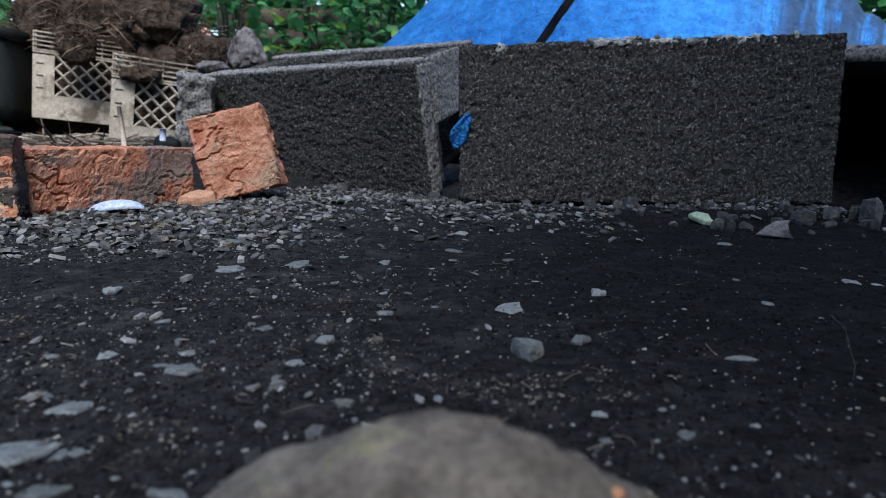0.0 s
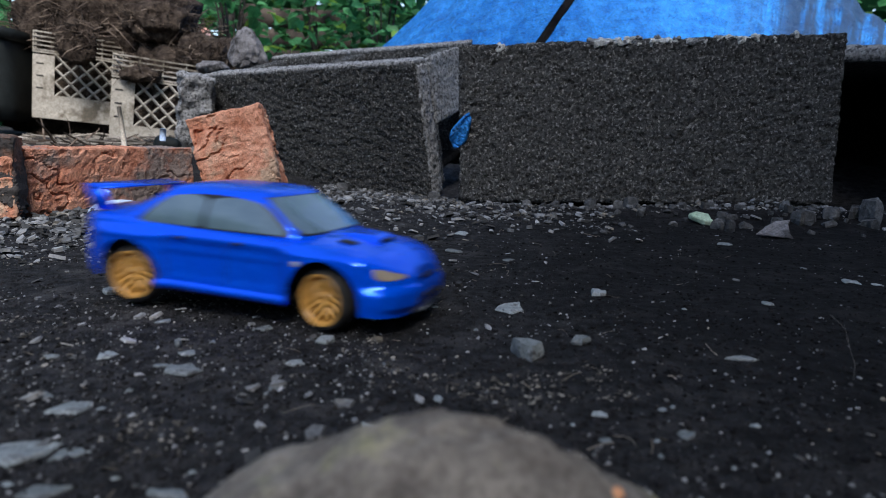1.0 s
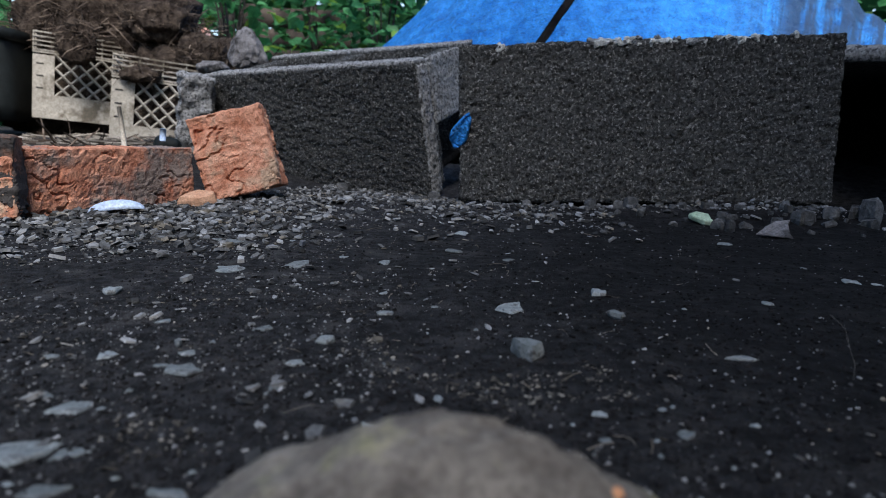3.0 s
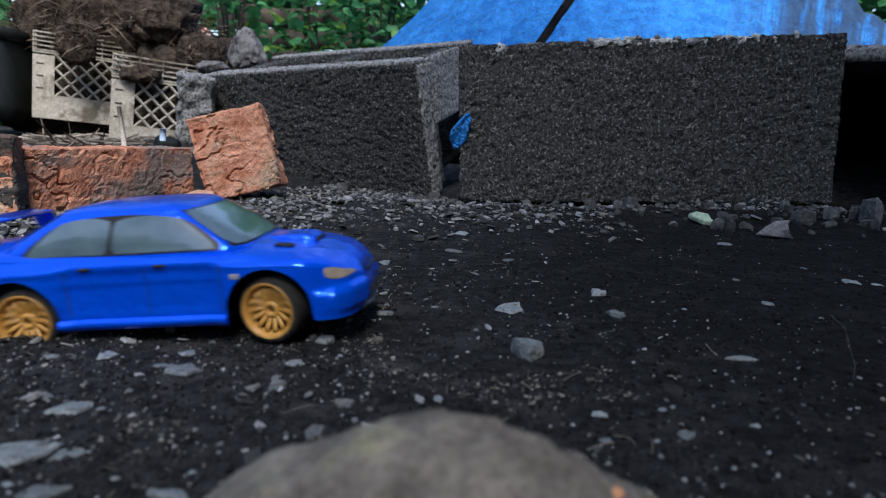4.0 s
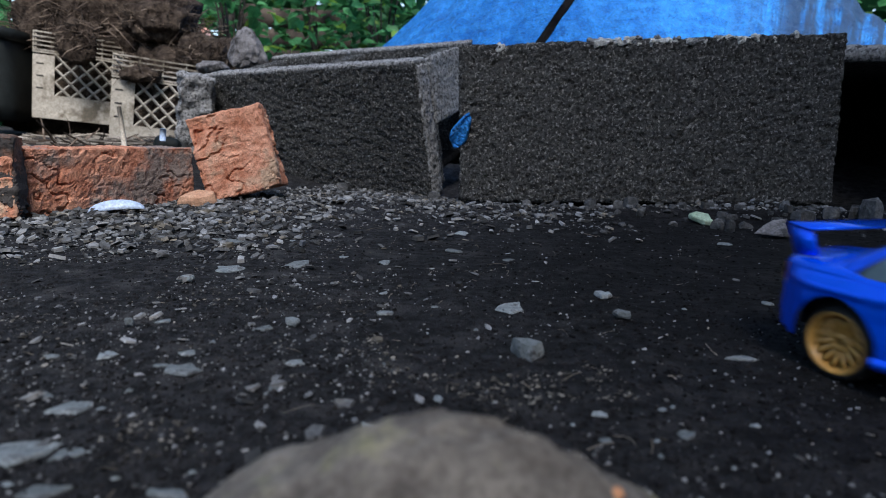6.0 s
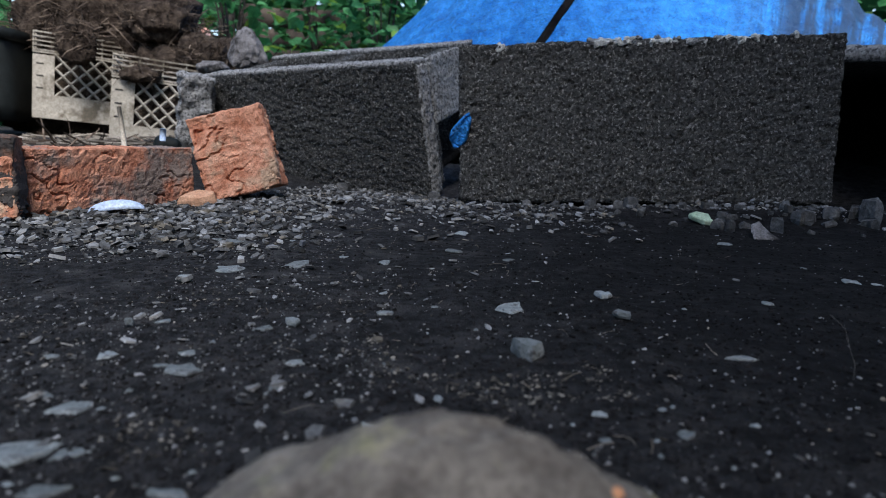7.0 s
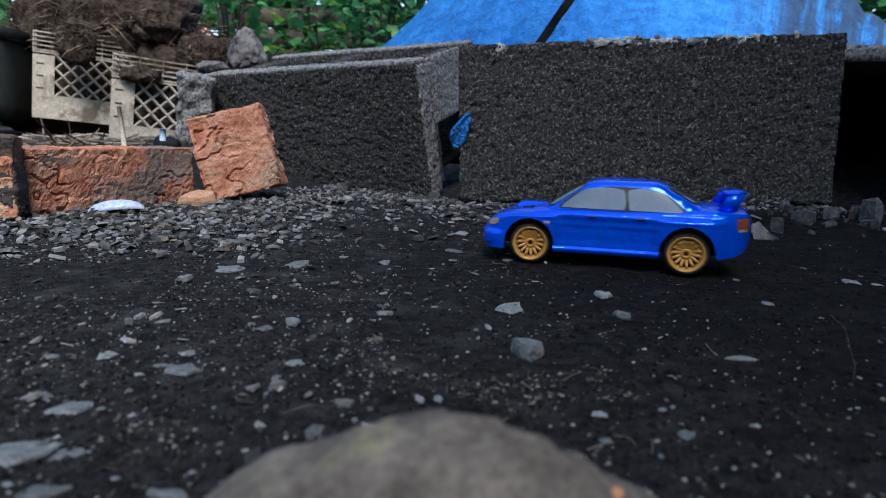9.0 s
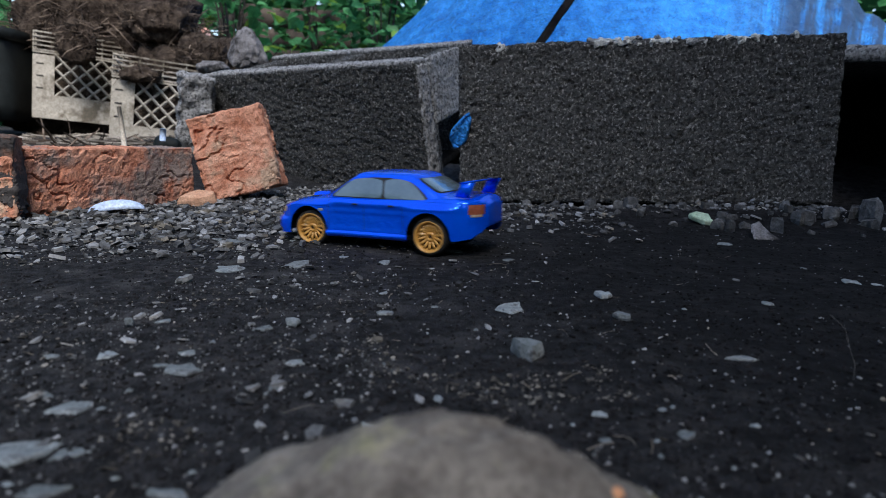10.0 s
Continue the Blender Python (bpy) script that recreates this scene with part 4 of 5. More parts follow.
# the stone in front of the lens
near_stone = Mesh()
rings, around = 34, 72
for i in range(rings + 1):
    for k in range(around):
        r, a = i / rings, 2 * math.pi * k / around
        x, y = r * math.cos(a), r * math.sin(a)
        n = Vector((x * 1.7, y * 1.7, 8.0))
        k2 = 1 + 0.16 * noise.noise(n) + 0.05 * noise.noise(n * 3)
        z = 0.0365 * (1 - r ** 1.6) + 0.0038 * noise.noise(n * 2.2) + 0.0012 * noise.noise(n * 7) + 0.0009 * noise.noise(n * 18)
        near_stone.v.append(((0.0705 if x < 0 else 0.0622) * x * k2, 0.036 * y * k2, z - 0.004))
for i in range(rings):
    for k in range(around):
        a, b = i * around + k, i * around + (k + 1) % around
        near_stone.f.append((a, b, b + around, a + around))
ob = tagged(part("foreground_stone", near_stone, LICHEN), "rough tan stone with yellowish lichen, very close", "stone")
ob.matrix_world = pose(0.0030, 0.094, -0.0012, 0, 0, 0)
part("lichen_spot", boulder(0.0035, 0.003, 0.0025, 4, 0.3, 3), ORANGE, ob, "small orange lichen spot").matrix_basis = pose(0.0245, -0.004, 0.0215)

# a pale plastic shell beside the bricks
shell = Mesh()
for i in range(13):
    for j in range(9):
        u, v = i / 12, j / 8
        a = math.pi * u
        shell.v.append((0.023 * math.cos(a) * -1, 0.008 * (v - 0.5) * 2 * (0.35 + 0.65 * math.sin(a)), 0.010 * math.sin(a) * (1 - 0.7 * (2 * v - 1) ** 2)))
for i in range(12):
    for j in range(8):
        a = i * 9 + j
        shell.f.append((a, a + 1, a + 10, a + 9))
ob = tagged(part("shell", shell, SHELL), "pale blue-white curved plastic shard lying on gravel", "plastic shard")
ob.modifiers.new("thick", "SOLIDIFY").thickness = 0.0012
ob.matrix_world = pose(-0.302, 0.575, 0.0005, 4, -4, 22)

wire = tube([(0.151, 0.236, 0.012), (0.150, 0.225, 0.010), (0.146, 0.215, 0.006), (0.142, 0.205, 0.003), (0.136, 0.196, 0.001)], 0.00006, 5)
tagged(part("fibre", wire, WIRE), "thin pale dry fibre sticking out of the soil", "fibre")

# rootlets and straws on the ground
straw = Mesh()
gen = random.Random(77)
for k in range(90):
    r = 0.13 * (5.5 ** gen.random())
    a = radians(gen.uniform(-42, 25))
    x, y = r * math.sin(a), r * math.cos(a)
    if inside_wall(x, y):
        continue
    h, length = gen.uniform(0, 6.28), gen.uniform(0.003, 0.013) * (0.6 + r)
    pts = [(x + math.cos(h + 0.15 * q) * length * q / 3, y + math.sin(h + 0.15 * q) * length * q / 3, ground_z(x, y) + 0.0006 + 0.0012 * math.sin(q + k)) for q in range(4)]
    t = tube(pts, gen.uniform(0.00008, 0.00022), 4)
    straw.add(t.v, t.f)
tagged(part("straw", straw, TWIG), "dry rootlets and straws scattered on the soil", "straw", kind="stuff")


# ---- crates, roots and the compost corner ----
def crate(at, label):
    """A plastic fruit crate: slatted rim, diamond lattice, solid corners and foot."""
    ob = thing("plastic_crate", at, label, "crate", "plastic crates")
    L, D, H, t = 0.36, 0.27, 0.195, 0.004

    def side(length, m):
        """The pieces of one side of the crate, each a part."""
        def piece(name, mesh):
            part(name, Mesh().add(mesh.v, mesh.f, m), CRATE, ob, smooth=False)
        piece("foot_panel", box(length, t, 0.052, (length / 2, 0, 0.026), 0.03, 0.001))
        for k in range(5):
            piece("slat", box(length, 0.005, 0.0035, (length / 2, 0, H - 0.004 - 0.0098 * k), 0.05, 0.001))
        for k in range(int(length / 0.045) + 1):
            piece("rib", box(0.0035, 0.003, 0.05, (0.004 + k * (length - 0.008) / int(length / 0.045), 0.0012, H - 0.026), 0.05, 0.001))
        for x in (0.021, length - 0.021):
            piece("corner_panel", box(0.042, t, 0.092, (x, 0, 0.096), 0.03, 0.001))
            for k in range(3):
                slot = box(0.014, 0.0012, 0.0022, (x - 0.008, -0.0024, 0.068 + 0.027 * k), 0.02)
                part("slot", Mesh().add(slot.v, slot.f, m), TRIM, ob)
        lat = Mesh()
        x0, x1, z0, z1 = 0.042, length - 0.042, 0.050, 0.146
        pitch = 0.031
        for d in (1, -1):
            k = -6
            while True:
                sx = x0 + k * pitch
                if sx > x1 + 0.1:
                    break
                a, b = (sx, z0), (sx + (z1 - z0), z1)
                if d < 0:
                    a, b = (sx, z1), (sx + (z1 - z0), z0)
                u0, u1 = max(0.0, (x0 - a[0]) / (b[0] - a[0])), min(1.0, (x1 - a[0]) / (b[0] - a[0]))
                k += 1
                if u1 - u0 < 0.05:
                    continue
                p = (a[0] + (b[0] - a[0]) * u0, a[1] + (b[1] - a[1]) * u0)
                q = (a[0] + (b[0] - a[0]) * u1, a[1] + (b[1] - a[1]) * u1)
                bar = tube([(p[0], 0.0008 * d, p[1]), (q[0], 0.0008 * d, q[1])], 0.0028, 4)
                lat.add(bar.v, bar.f)
        piece("lattice", lat)
        piece("rail", box(length, 0.005, 0.004, (length / 2, 0, 0.147), 0.05, 0.001))
        piece("rail", box(length, 0.005, 0.004, (length / 2, 0, 0.052), 0.05, 0.001))

    side(L, Matrix.Identity(4))
    side(L, Matrix.Translation((0, D, 0)))
    side(D, Matrix.Rotation(radians(90), 4, "Z"))
    side(D, Matrix.Translation((L, 0, 0)) @ Matrix.Rotation(radians(90), 4, "Z"))
    part("base", box(L - 0.01, D - 0.01, 0.006, (L / 2, D / 2, 0.012), 0.1), CRATE, ob)
    return ob


crate(pose(-0.945, 1.46, 0.097, 0, 5, 22), "dirty beige plastic crate with lattice sides, full of roots")
crate(pose(-0.690, 1.30, 0.034, 0, 6, 20), "beige plastic lattice crate with a broken side, sunk in litter")


def roots(name, centre, size, count, seed, label, thick=(0.0005, 0.0022), mat_=None):
    """A tangled heap of dry roots over a dark core."""
    gen = random.Random(seed)
    out = Mesh()
    core = boulder(size[0] * 0.94, size[1] * 0.94, size[2] * 0.96, seed, 0.3, 4, 2.2)
    ob = thing(name, Matrix.Translation(centre), label, "root heap")
    part("peat_core", core, PEAT, ob)
    for _ in range(count):
        a, e = gen.uniform(0, 2 * math.pi), gen.uniform(0.05, 1.5)
        d = Vector((math.cos(a) * math.cos(e), math.sin(a) * math.cos(e), math.sin(e)))
        p = Vector((d.x * size[0] / 2, d.y * size[1] / 2, size[2] / 2 + (d.z - 0.2) * size[2] * 0.5)) * gen.uniform(0.85, 1.03)
        dirn = Vector((gen.uniform(-1, 1), gen.uniform(-1, 1), gen.uniform(-0.5, 0.5))).normalized()
        pts = []
        bend = Vector((gen.uniform(-1, 1), gen.uniform(-1, 1), gen.uniform(-1, 0.6))) * 0.35
        seg = gen.uniform(0.007, 0.022) * (1.0 if size[2] > 0.1 else 0.5)
        for k in range(6):
            pts.append(tuple(p))
            p = p + dirn * seg
            dirn = (dirn + bend * 0.5 + Vector((gen.uniform(-1, 1), gen.uniform(-1, 1), gen.uniform(-1, 1))) * 0.25).normalized()
        t = tube(pts, gen.uniform(*thick), 5, 0.4)
        out.add(t.v, t.f)
    part("root_tangle", out, mat_ or ROOT, ob)
    return ob


for at in (pose(-0.945, 1.46, 0.097, 0, 5, 22), pose(-0.690, 1.30, 0.034, 0, 6, 20)):
    fill = tagged(part("peat_fill", box(0.335, 0.245, 0.15, (0.18, 0.135, 0.09), 0.012, 0.02, 0.008, 40, 3.0, amp2=0.012, freq2=20), PEAT), "dark peat and fibres filling a plastic crate", "peat")
    fill.matrix_world = at
roots("root_heap", (-0.85, 1.68, 0.19), (0.44, 0.34, 0.25), 2600, 4, "heap of dry brown roots piled above plastic crates")
roots("root_heap", (-0.60, 1.56, 0.09), (0.28, 0.22, 0.20), 1500, 6, "heap of dry brown roots spilling over a crate")
roots("root_heap", (-0.64, 1.14, 0.024), (0.5, 0.14, 0.03), 70, 7, "litter of dead twigs on the raised bed", (0.001, 0.003))
roots("root_heap", (-0.47, 0.84, 0.022), (0.2, 0.2, 0.03), 60, 8, "litter of dead twigs behind the bricks", (0.0008, 0.0025))

roots("root_heap", (-0.815, 1.43, 0.21), (0.09, 0.035, 0.1), 160, 12, "clump of dark roots hanging over a crate's side", (0.0005, 0.002))
for k, (x, y, z, w, h, n) in enumerate([(-0.625, 1.315, 0.168, 0.085, 0.03, 60), (-0.66, 1.50, 0.27, 0.16, 0.09, 420), (-0.79, 1.60, 0.36, 0.2, 0.08, 420), (-0.55, 1.46, 0.19, 0.12, 0.09, 320)]):
    roots("root_heap", (x, y, z), (w, w * 0.6, h), n, 80 + k, "clod of dark peat matted with dry roots", (0.0004, 0.0017))

mound = tagged(part("peat_mound", boulder(0.5, 0.22, 0.085, 33, 0.3, 4, 2.2), PEAT), "dark mound of peat under a plastic crate", "peat")
mound.matrix_world = pose(-0.84, 1.68, 0.025, 0, 3, 20)
twigs = Mesh()
gen = random.Random(21)
for k in range(110):
    x, y = gen.uniform(-0.95, -0.35), gen.uniform(0.75, 1.5)
    if -0.917 * (x + 0.365) + 0.4 * (y - 0.51) < 0.05:
        continue
    h = gen.uniform(-0.5, 0.5)
    z = ground_z(x, y) + 0.004
    n = gen.uniform(0.05, 0.16)
    t = tube([(x + n * q * math.cos(h) / 4, y + n * q * math.sin(h) / 4, z + 0.005 * math.sin(q * 1.3 + k)) for q in range(5)], gen.uniform(0.0012, 0.0032), 5, 0.5)
    twigs.add(t.v, t.f)
tagged(part("twigs", twigs, TWIG), "pale dead twigs lying on the raised bed", "twigs", kind="stuff")

stake = tube([(-0.404, 0.80, 0.03), (-0.406, 0.80, 0.07), (-0.410, 0.802, 0.103)], 0.0034, 7, 0.75)
tagged(part("stake", stake, PALE_WOOD), "short pale wooden stake standing in the bed", "stake")
cap = thing("plastic_stopper", pose(-0.385, 0.87, 0.04, 0, 12, 30), "dark plastic stopper with a white tube", "plastic stopper")
part("stopper_body", boulder(0.035, 0.03, 0.028, 12, 0.25, 3), BLACK_PLASTIC, cap)
part("tube_end", tube([(-0.008, -0.012, 0.02), (-0.010, -0.013, 0.036)], 0.004, 10), SHELL, cap, "white tube end")
branch = tube([(-0.855, 1.50, 0.315), (-0.85, 1.475, 0.29), (-0.845, 1.468, 0.265), (-0.84, 1.466, 0.245)], 0.009, 8, 0.7)
tagged(part("branch", branch, ROOT), "stub of dark branch hanging over a crate", "branch")

# compost bin
bin_ob = thing("compost_bin", pose(-1.375, 1.38, 0.085, 0, 0, 8), "black plastic compost bin with ribbed sides", "compost bin")
part("bin_wall", box(0.40, 0.40, 0.20, (0.2, 0.2, 0.1), 0.04, 0.012), BLACK_PLASTIC, bin_ob)
for k in range(6):
    part("rib", box(0.014, 0.012, 0.19, (0.03 + 0.068 * k, -0.005, 0.1), 0.05, 0.003), BLACK_PLASTIC, bin_ob)
lid = box(0.42, 0.42, 0.03, (0.2, 0.2, 0.0), 0.05, 0.008, rot=Matrix.Rotation(radians(9), 4, "Y"))
part("lid", Mesh().add(lid.v, lid.f, Matrix.Translation((0, 0, 0.225))), BLACK_PLASTIC, bin_ob)

# stones on and behind the wall
spire = boulder(0.066, 0.055, 0.076, 33, 0.3, 5, 1.6)
spire.v = [(x * (1.1 - 0.55 * (z / 0.076) ** 1.6), y * (1.1 - 0.55 * (z / 0.076) ** 1.6), z) for x, y, z in spire.v]
ob = tagged(part("standing_rock", spire, ROCK), "pointed grey rock standing on the block wall", "rock")
ob.matrix_world = pose(-0.365, 1.185, 0.180, 0, 0, 20)
ob = tagged(part("rock", boulder(0.05, 0.04, 0.022, 35, 0.3, 4, 1.8), ROCK), "low grey rock lying on the block wall", "rock")
ob.matrix_world = pose(-0.405, 1.12, 0.172, 0, 0, -15)


# ---- woods behind ----
def leaf_mesh(out, at, length, gen, droop=0.4):
    """One leaf: a folded, pointed blade."""
    m = Matrix.Translation(at) @ Euler((gen.uniform(-0.9, 0.5), gen.uniform(-0.6, 0.6), gen.uniform(0, 6.28))).to_matrix().to_4x4()
    w = length * gen.uniform(0.55, 0.85)
    v = [(0, 0, 0), (-w * 0.5, length * 0.28, 0.1 * w), (0, length * 0.4, -0.04 * w), (w * 0.5, length * 0.28, 0.1 * w), (-w * 0.36, length * 0.68, 0.06 * w), (w * 0.36, length * 0.68, 0.06 * w), (0, length, -droop * 0.3 * length), (0, length * 0.72, -0.06 * length)]
    out.add(v, [(0, 2, 1), (0, 3, 2), (1, 2, 7, 4), (2, 3, 5, 7), (4, 7, 6), (7, 5, 6)], m)


def shrub(x, y, base, height, width, leaves, size, seed, bright=0.05):
    gen = random.Random(seed)
    ob = thing("shrub", Matrix.Translation((x, y, base)), "leafy green shrub at the edge of the woods", "shrub", "shrubs")
    crown, lit = Mesh(), Mesh()
    tips = []
    for k in range(7):
        a, lean = gen.uniform(0, 6.28), gen.uniform(0.1, 0.6)
        pts = [(math.cos(a) * width * 0.5 * lean * q * q / 16, math.sin(a) * width * 0.5 * lean * q * q / 16, height * q / 4) for q in range(5)]
        t = tube(pts, 0.008, 5, 0.3)
        part("stem", t, BARK, ob)
        tips.extend(pts[1:])
    for k in range(leaves):
        c = Vector(gen.choice(tips)) + Vector((gen.gauss(0, 1) * width * 0.22, gen.gauss(0, 1) * width * 0.2, gen.gauss(0, 1) * height * 0.12))
        leaf_mesh(lit if gen.random() < bright else crown, c, size * gen.uniform(0.55, 1.2), gen)
    part("crown", crown, LEAF, ob, smooth=False)
    # a few leaves get a paler green, sunlight put into their colour
    if lit.f:
        part("young_leaves", lit, BRIGHT_LEAF, ob, "leaves in a paler colour that stands for sunlight", smooth=False)
    return ob


for k, (x, y, h, w, n, s) in enumerate([(-0.28, 2.75, 0.75, 0.7, 620, 0.068), (-0.62, 3.1, 0.85, 0.7, 520, 0.072), (-0.9, 2.7, 0.7, 0.5, 120, 0.07), (-0.45, 3.7, 1.1, 0.9, 480, 0.09),
                                        (-1.35, 3.2, 1.1, 0.9, 260, 0.1), (-1.9, 2.9, 1.2, 1.0, 260, 0.1), (-1.5, 4.4, 1.6, 1.3, 300, 0.11), (2.6, 3.4, 1.5, 1.2, 260, 0.1), (0.2, 4.6, 1.6, 1.3, 220, 0.11)]):
    shrub(x, y, 0.05, h, w, n, s, 900 + k, 0.09 if k < 4 else 0.16)
ob = tagged(part("flower", boulder(0.035, 0.035, 0.04, 51, 0.5, 3, 2.5), PETAL), "small pink and white flower head", "flower")
ob.matrix_world = Matrix.Translation((-0.74, 1.98, 0.335))


def tree(x, y, radius, height, seed, leaves):
    gen = random.Random(seed)
    ob = thing("tree", Matrix.Translation((x, y, 0)), "slender dark tree with a loose green crown", "tree", "trees of the woods")
    lean = gen.uniform(-0.3, 0.3)
    trunk = tube([(lean * (q / 8) ** 2, 0.1 * math.sin(q + seed), height * q / 8) for q in range(9)], radius, 10, 0.35)
    limbs, crown = Mesh(), Mesh()
    ends = []
    for k in range(9):
        z = height * gen.uniform(0.4, 0.95)
        a, n = gen.uniform(0, 6.28), height * gen.uniform(0.15, 0.32)
        x0 = lean * (z / height) ** 2
        pts = [(x0 + math.cos(a) * n * q / 4, math.sin(a) * n * q / 4, z + n * 0.5 * (q / 4) ** 1.4) for q in range(5)]
        t = tube(pts, radius * 0.3, 6, 0.25)
        limbs.add(t.v, t.f)
        ends.extend(pts[1:])
    for k in range(leaves):
        c = Vector(gen.choice(ends)) + Vector((gen.gauss(0, 1), gen.gauss(0, 1), gen.gauss(0, 0.7))) * height * 0.055
        leaf_mesh(crown, c, gen.uniform(0.09, 0.2), gen)
    part("trunk", trunk, BARK, ob)
    part("limbs", limbs, BARK, ob)
    part("crown", crown, LEAF, ob, smooth=False)


for k, (x, y, r, h) in enumerate([(-1.75, 5.2, 0.07, 6.0), (-1.2, 5.6, 0.06, 6.5), (-2.6, 4.9, 0.08, 6.5), (-0.9, 6.4, 0.09, 7.0), (-3.4, 5.5, 0.1, 7.0), (0.6, 6.5, 0.09, 7.0), (2.6, 6.0, 0.1, 7.0),
                                  (6.0, 4.0, 0.1, 6.5), (-6.0, 3.0, 0.1, 6.5), (-5.0, -6.5, 0.1, 7.0), (5.0, -7.0, 0.1, 7.0)]):
    tree(x, y, r, h, 300 + k, 520)

fence = thing("plank_fence", pose(-1.12, 3.5, 0.0, 0, 0, 4), "low fence of dark weathered planks among the shrubs", "fence")
for k in range(4):
    part("plank", box(0.62, 0.02, 0.1, (0.31, 0, 0.36 + 0.106 * k), 0.06, 0.004, 0.002, 30, k), PLANK, fence)
for x in (0.06, 0.56):
    part("post", box(0.05, 0.05, 0.75, (x, 0.036, 0.375), 0.05, 0.005), PLANK, fence)

# the ring goes on unseen behind the lens, to darken reflections
woods = Mesh()
gen = random.Random(3)
for k in range(8200):
    a = gen.uniform(0, 6.283)
    r = gen.uniform(7.5, 10.5)
    z = 3.4 * gen.random() ** 1.15
    leaf_mesh(woods, (r * math.cos(a), r * math.sin(a), z), gen.uniform(0.4, 0.85), gen)
tagged(part("woods", woods, LEAF, smooth=False), "dense dark green woods, continued unseen all round the yard", "woods", kind="stuff")


# ---- what moves ----
def motions():
    # seconds, x, y, z, heading, nose up, lean
    first = [
        (0.0, -0.30, -0.14, 0.0, 78, 0, 0), (0.3, -0.288, 0.0, 0.0, 58, 0, 0), (0.5, -0.263, 0.098, 0.0, 33, 0, 0),
        (0.6, -0.236, 0.147, 0.0, 21, 0, 0), (0.7, -0.200, 0.187, 0.0, 11.5, 0, 0.3),
        (0.8, -0.1617, 0.2214, -0.0006, 3.1, -0.8, 0.8), (0.9, -0.1250, 0.2550, 0.0006, -6.5, -1.4, -0.6), (1.0, -0.0800, 0.2757, 0.0012, -17.4, -1.4, -0.9),
        (1.2, -0.0170, 0.2910, 0.0015, -34.6, -2.8, -0.8), (1.5, 0.0748, 0.2770, 0.0003, -55.0, -1.2, -0.4), (1.8, 0.1340, 0.2078, 0.0, -58.5, 0.2, 0.0),
        (2.0, 0.1640, 0.1435, 0.0003, -72.5, -0.2, -0.3), (2.2, 0.180, 0.055, 0.0, -90, 0, 0), (2.4, 0.165, -0.045, 0.0, -115, 0, 0),
        (2.6, 0.10, -0.125, 0.0, -150, 0, 0), (2.8, 0.0, -0.165, 0.0, -183, 0, 0), (3.0, -0.105, -0.145, 0.0, -215, 0, 0),
        (3.2, -0.185, -0.075, 0.0, -247, 0, 0), (3.4, -0.222, 0.025, 0.0, -280, 0, 0), (3.6, -0.195, 0.145, 0.0, -326, 0, 0),
    ]
    second = [
        (3.8, -0.1412, 0.2230, -0.0010, 8.4, 0.8, 0.6), (4.0, -0.1042, 0.2475, -0.0024, -1.4, 4.8, 0.5), (4.3, -0.0529, 0.2680, -0.0009, -19.3, 1.6, 0.7),
        (4.6, -0.0072, 0.2825, -0.0002, -32.8, 1.0, 0.3), (4.9, 0.0397, 0.2825, -0.0005, -43.3, -1.4, 0.3), (5.2, 0.0830, 0.2638, 0.0007, -53.5, -1.1, -0.6),
        (5.5, 0.1209, 0.2408, 0.0005, -64.4, -0.4, -0.4), (5.7, 0.1414, 0.2282, 0.0005, -69.5, 0.7, -0.3), (6.0, 0.173, 0.165, 0.0, -72, 0, 0),
        (6.3, 0.208, 0.085, 0.0, -50, 0, 0), (6.6, 0.262, 0.035, 0.0, -2, 0, 0), (6.9, 0.308, 0.055, 0.0, 55, 0, 0), (7.2, 0.298, 0.125, 0.0, 105, 0, 0),
    ]
    third = [
        (7.6, 0.2475, 0.2035, 0.0, 132, 0, 0), (7.9, 0.2158, 0.2497, -0.0003, 144.1, 0, 0), (8.2, 0.1861, 0.2911, 0.0004, 155.7, 0.8, 0), (8.5, 0.1585, 0.3350, -0.0032, 163.0, 2.8, -1.5),
        (9.0, 0.1055, 0.3961, 0.0006, 162.0, -0.2, 0.3), (9.5, 0.0401, 0.4188, -0.0008, 156.5, -0.8, -0.5), (10.0, -0.0387, 0.4421, -0.0003, 156.6, -0.8, -0.2),
    ]
    rows = first + second + third
    walk(toy_car, [(t, pose(x, y, z, lean, -nose, head)) for t, x, y, z, head, nose, lean in rows])
    # each wheel turns with the way covered, with some slip
    times, way, total = [], [], 0.0
    step_t = 1.0 / FPS
    t, last = 0.0, None
    table = [(r[0], r[1], r[2]) for r in rows]
    while t <= 10.0 + 1e-6:
        for a, b in zip(table, table[1:]):
            if t <= b[0] + 1e-6:
                k = (t - a[0]) / (b[0] - a[0])
                here = (a[1] + (b[1] - a[1]) * k, a[2] + (b[2] - a[2]) * k)
                break
        if last:
            total += math.dist(here, last)
        last = here
        times.append(t)
        way.append(total)
        t += step_t
    for wheel in toy_wheels:
        x, y, z = wheel.matrix_basis.translation
        front = x > 0
        walk(wheel, [(t, pose(x, y, z, 0, math.degrees(w / (RADIUS * MM)) * 1.35, (-16 + 22 * step(6.0, 7.2, t)) if front else 0)) for t, w in zip(times, way)])
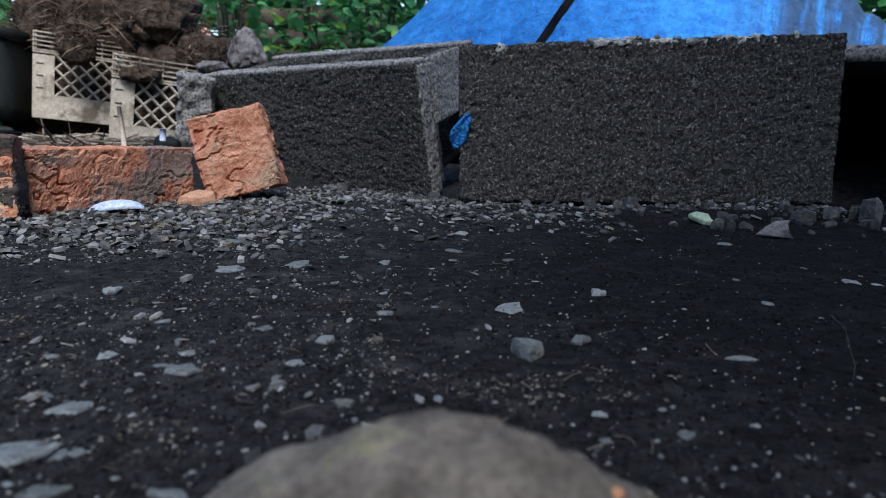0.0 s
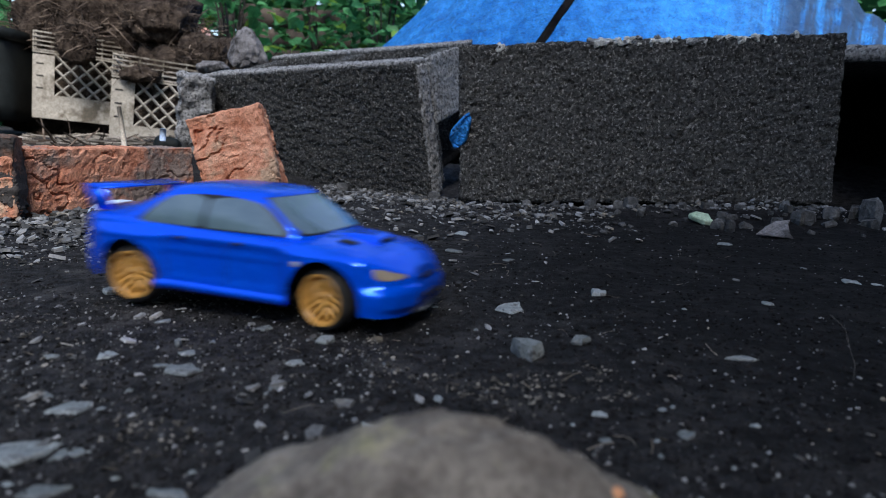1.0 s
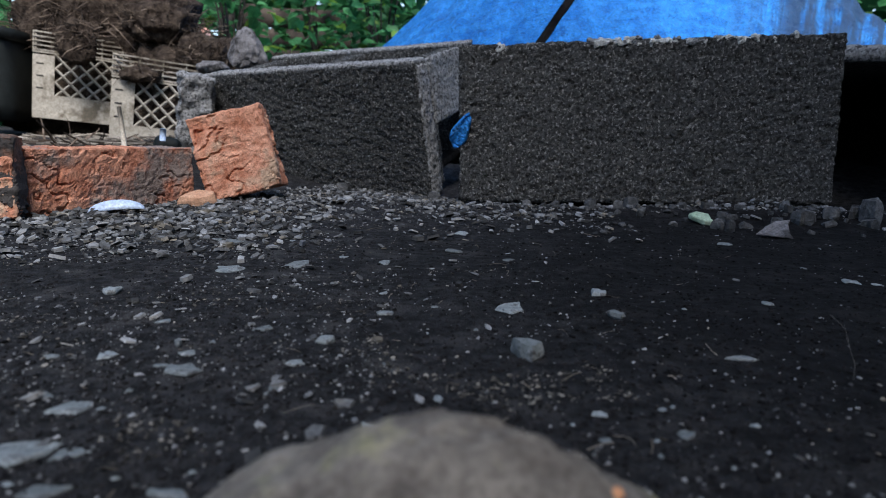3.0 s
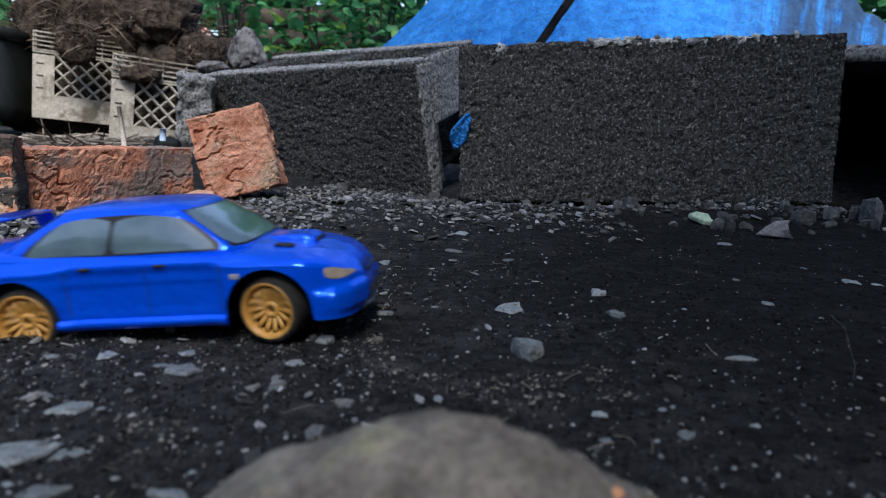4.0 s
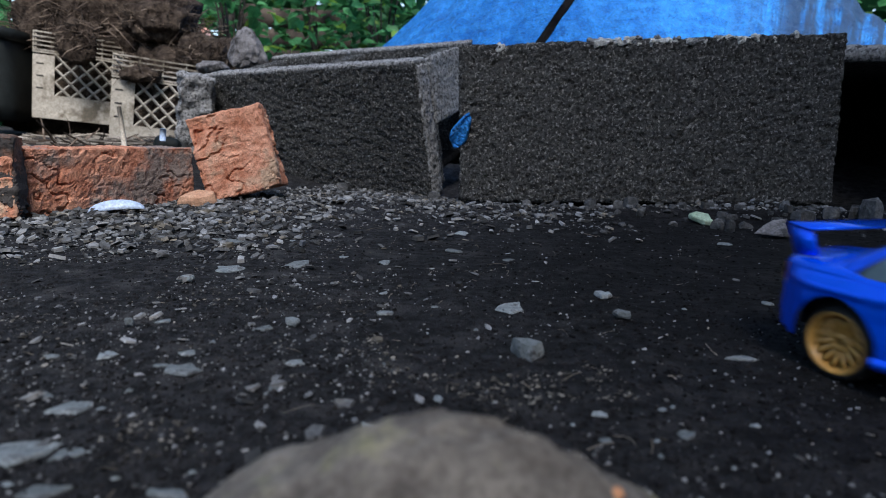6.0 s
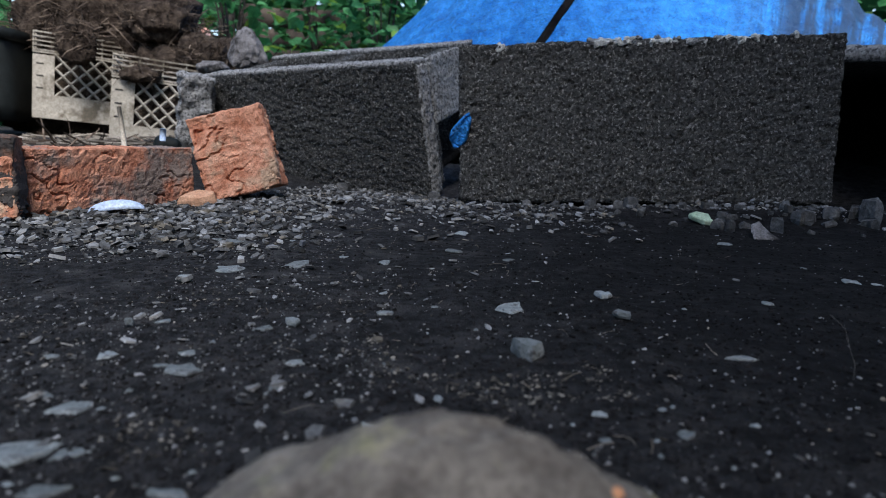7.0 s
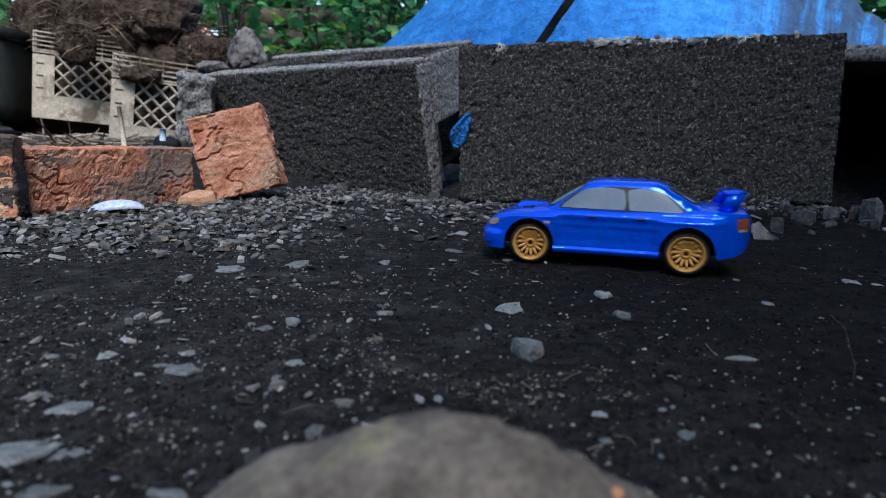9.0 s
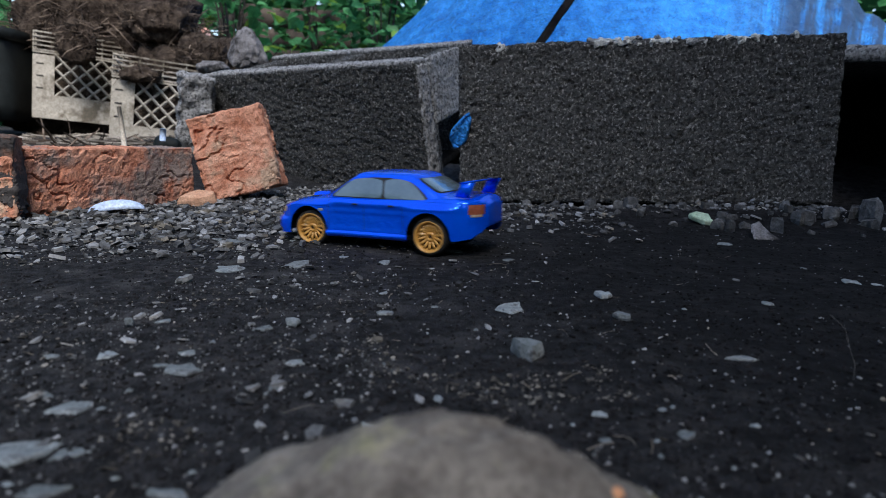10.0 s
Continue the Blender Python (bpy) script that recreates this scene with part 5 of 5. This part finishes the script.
    # stones thrown by the wheels: seconds, x, y, height above the soil, turn, tilt
    paths = {
        "a": [(0.0, 0.077, 0.301, 0, 0), (5.5, 0.077, 0.301, 0, 0), (5.6, 0.078, 0.298, 0.003, 15), (5.7, 0.0785, 0.2965, 0, 22), (10.0, 0.0785, 0.2965, 0, 22)],
        "b": [(0.0, 0.053, 0.230, 0, 0), (1.5, 0.053, 0.230, 0, 0), (1.7, 0.070, 0.250, 0.006, 60), (1.85, 0.076, 0.264, 0, 80), (5.4, 0.076, 0.264, 0, 80), (5.6, 0.078, 0.261, 0.001, 100), (10.0, 0.078, 0.261, 0, 100)],
        "c": [(0.0, -0.1549, 0.2846, 0.000, 0, 3), (4.2, -0.1549, 0.2846, 0.000, 0, 3), (4.3, -0.1436, 0.2696, 0.010, 40, 65), (4.4, -0.1309, 0.2635, 0.011, 70, 75), (4.5, -0.1294, 0.2755, 0.009, 110, 40), (4.6, -0.1273, 0.2879, 0.004, 140, -14), (4.7, -0.1267, 0.2999, 0.002, 155, 8), (4.8, -0.1269, 0.3045, 0.002, 158, 14), (5.0, -0.1263, 0.3092, 0.001, 160, 6), (5.7, -0.1263, 0.3092, 0.001, 160, 6), (6.2, -0.131, 0.311, 0.001, 190, 4), (10.0, -0.131, 0.311, 0, 190, 3)],
        "d": [(0.0, -0.0936, 0.2151, 0.000, 0, 3), (3.85, -0.0936, 0.2151, 0.000, 0, 3), (4.0, -0.1016, 0.2255, 0.002, 60, 10), (4.1, -0.1053, 0.2280, 0.002, 90, -10), (4.2, -0.1068, 0.2289, 0.001, 120, 8), (4.4, -0.1140, 0.2341, 0.001, 180, 5), (4.7, -0.1204, 0.2350, 0.001, 230, 5), (5.0, -0.1207, 0.2335, 0.001, 240, 3), (10.0, -0.1207, 0.2335, 0.001, 240, 3)],
        "e": [(0.0, 0.285, 0.53, 0.006, 0), (5.9, 0.285, 0.53, 0.006, 0), (6.3, 0.27, 0.53, 0.012, 30), (6.6, 0.268, 0.525, 0.004, 50), (10.0, 0.268, 0.525, 0.004, 50)],
        "f": [(0.0, -0.1367, 0.2701, 0.000, 0, 3), (4.45, -0.1367, 0.2701, 0.000, 0, 3), (4.6, -0.1366, 0.2617, 0.014, 60, 70), (4.7, -0.1424, 0.2610, 0.015, 90, 110), (4.8, -0.1467, 0.2617, 0.012, 120, 150), (4.9, -0.1524, 0.2643, 0.009, 150, 175), (5.0, -0.1603, 0.2717, 0.000, 170, 180), (10.0, -0.1603, 0.2717, 0.000, 170, 180)],
        "g": [(0.0, -0.0420, 0.2224, 0.000, 0, 3), (4.15, -0.0420, 0.2224, 0.000, 0, 3), (4.2, -0.0450, 0.2207, 0.002, 30, 10), (4.3, -0.0517, 0.2276, 0.002, 60, -8), (4.4, -0.0556, 0.2262, 0.003, 90, 30), (4.5, -0.0596, 0.2388, 0.001, 100, 6), (5.7, -0.0602, 0.2420, 0.000, 100, 3), (10.0, -0.0598, 0.2412, 0.000, 100, 3)],
    }
    for key, rows in paths.items():
        lie = 28 if key == "e" else 3
        walk(thrown[key], [(r[0], pose(r[1], r[2], ground_z(r[1], r[2]) + r[3], *((r[5], 0.0) if len(r) > 5 else (lie, -0.6 * lie)), r[4])) for r in rows])


motions()
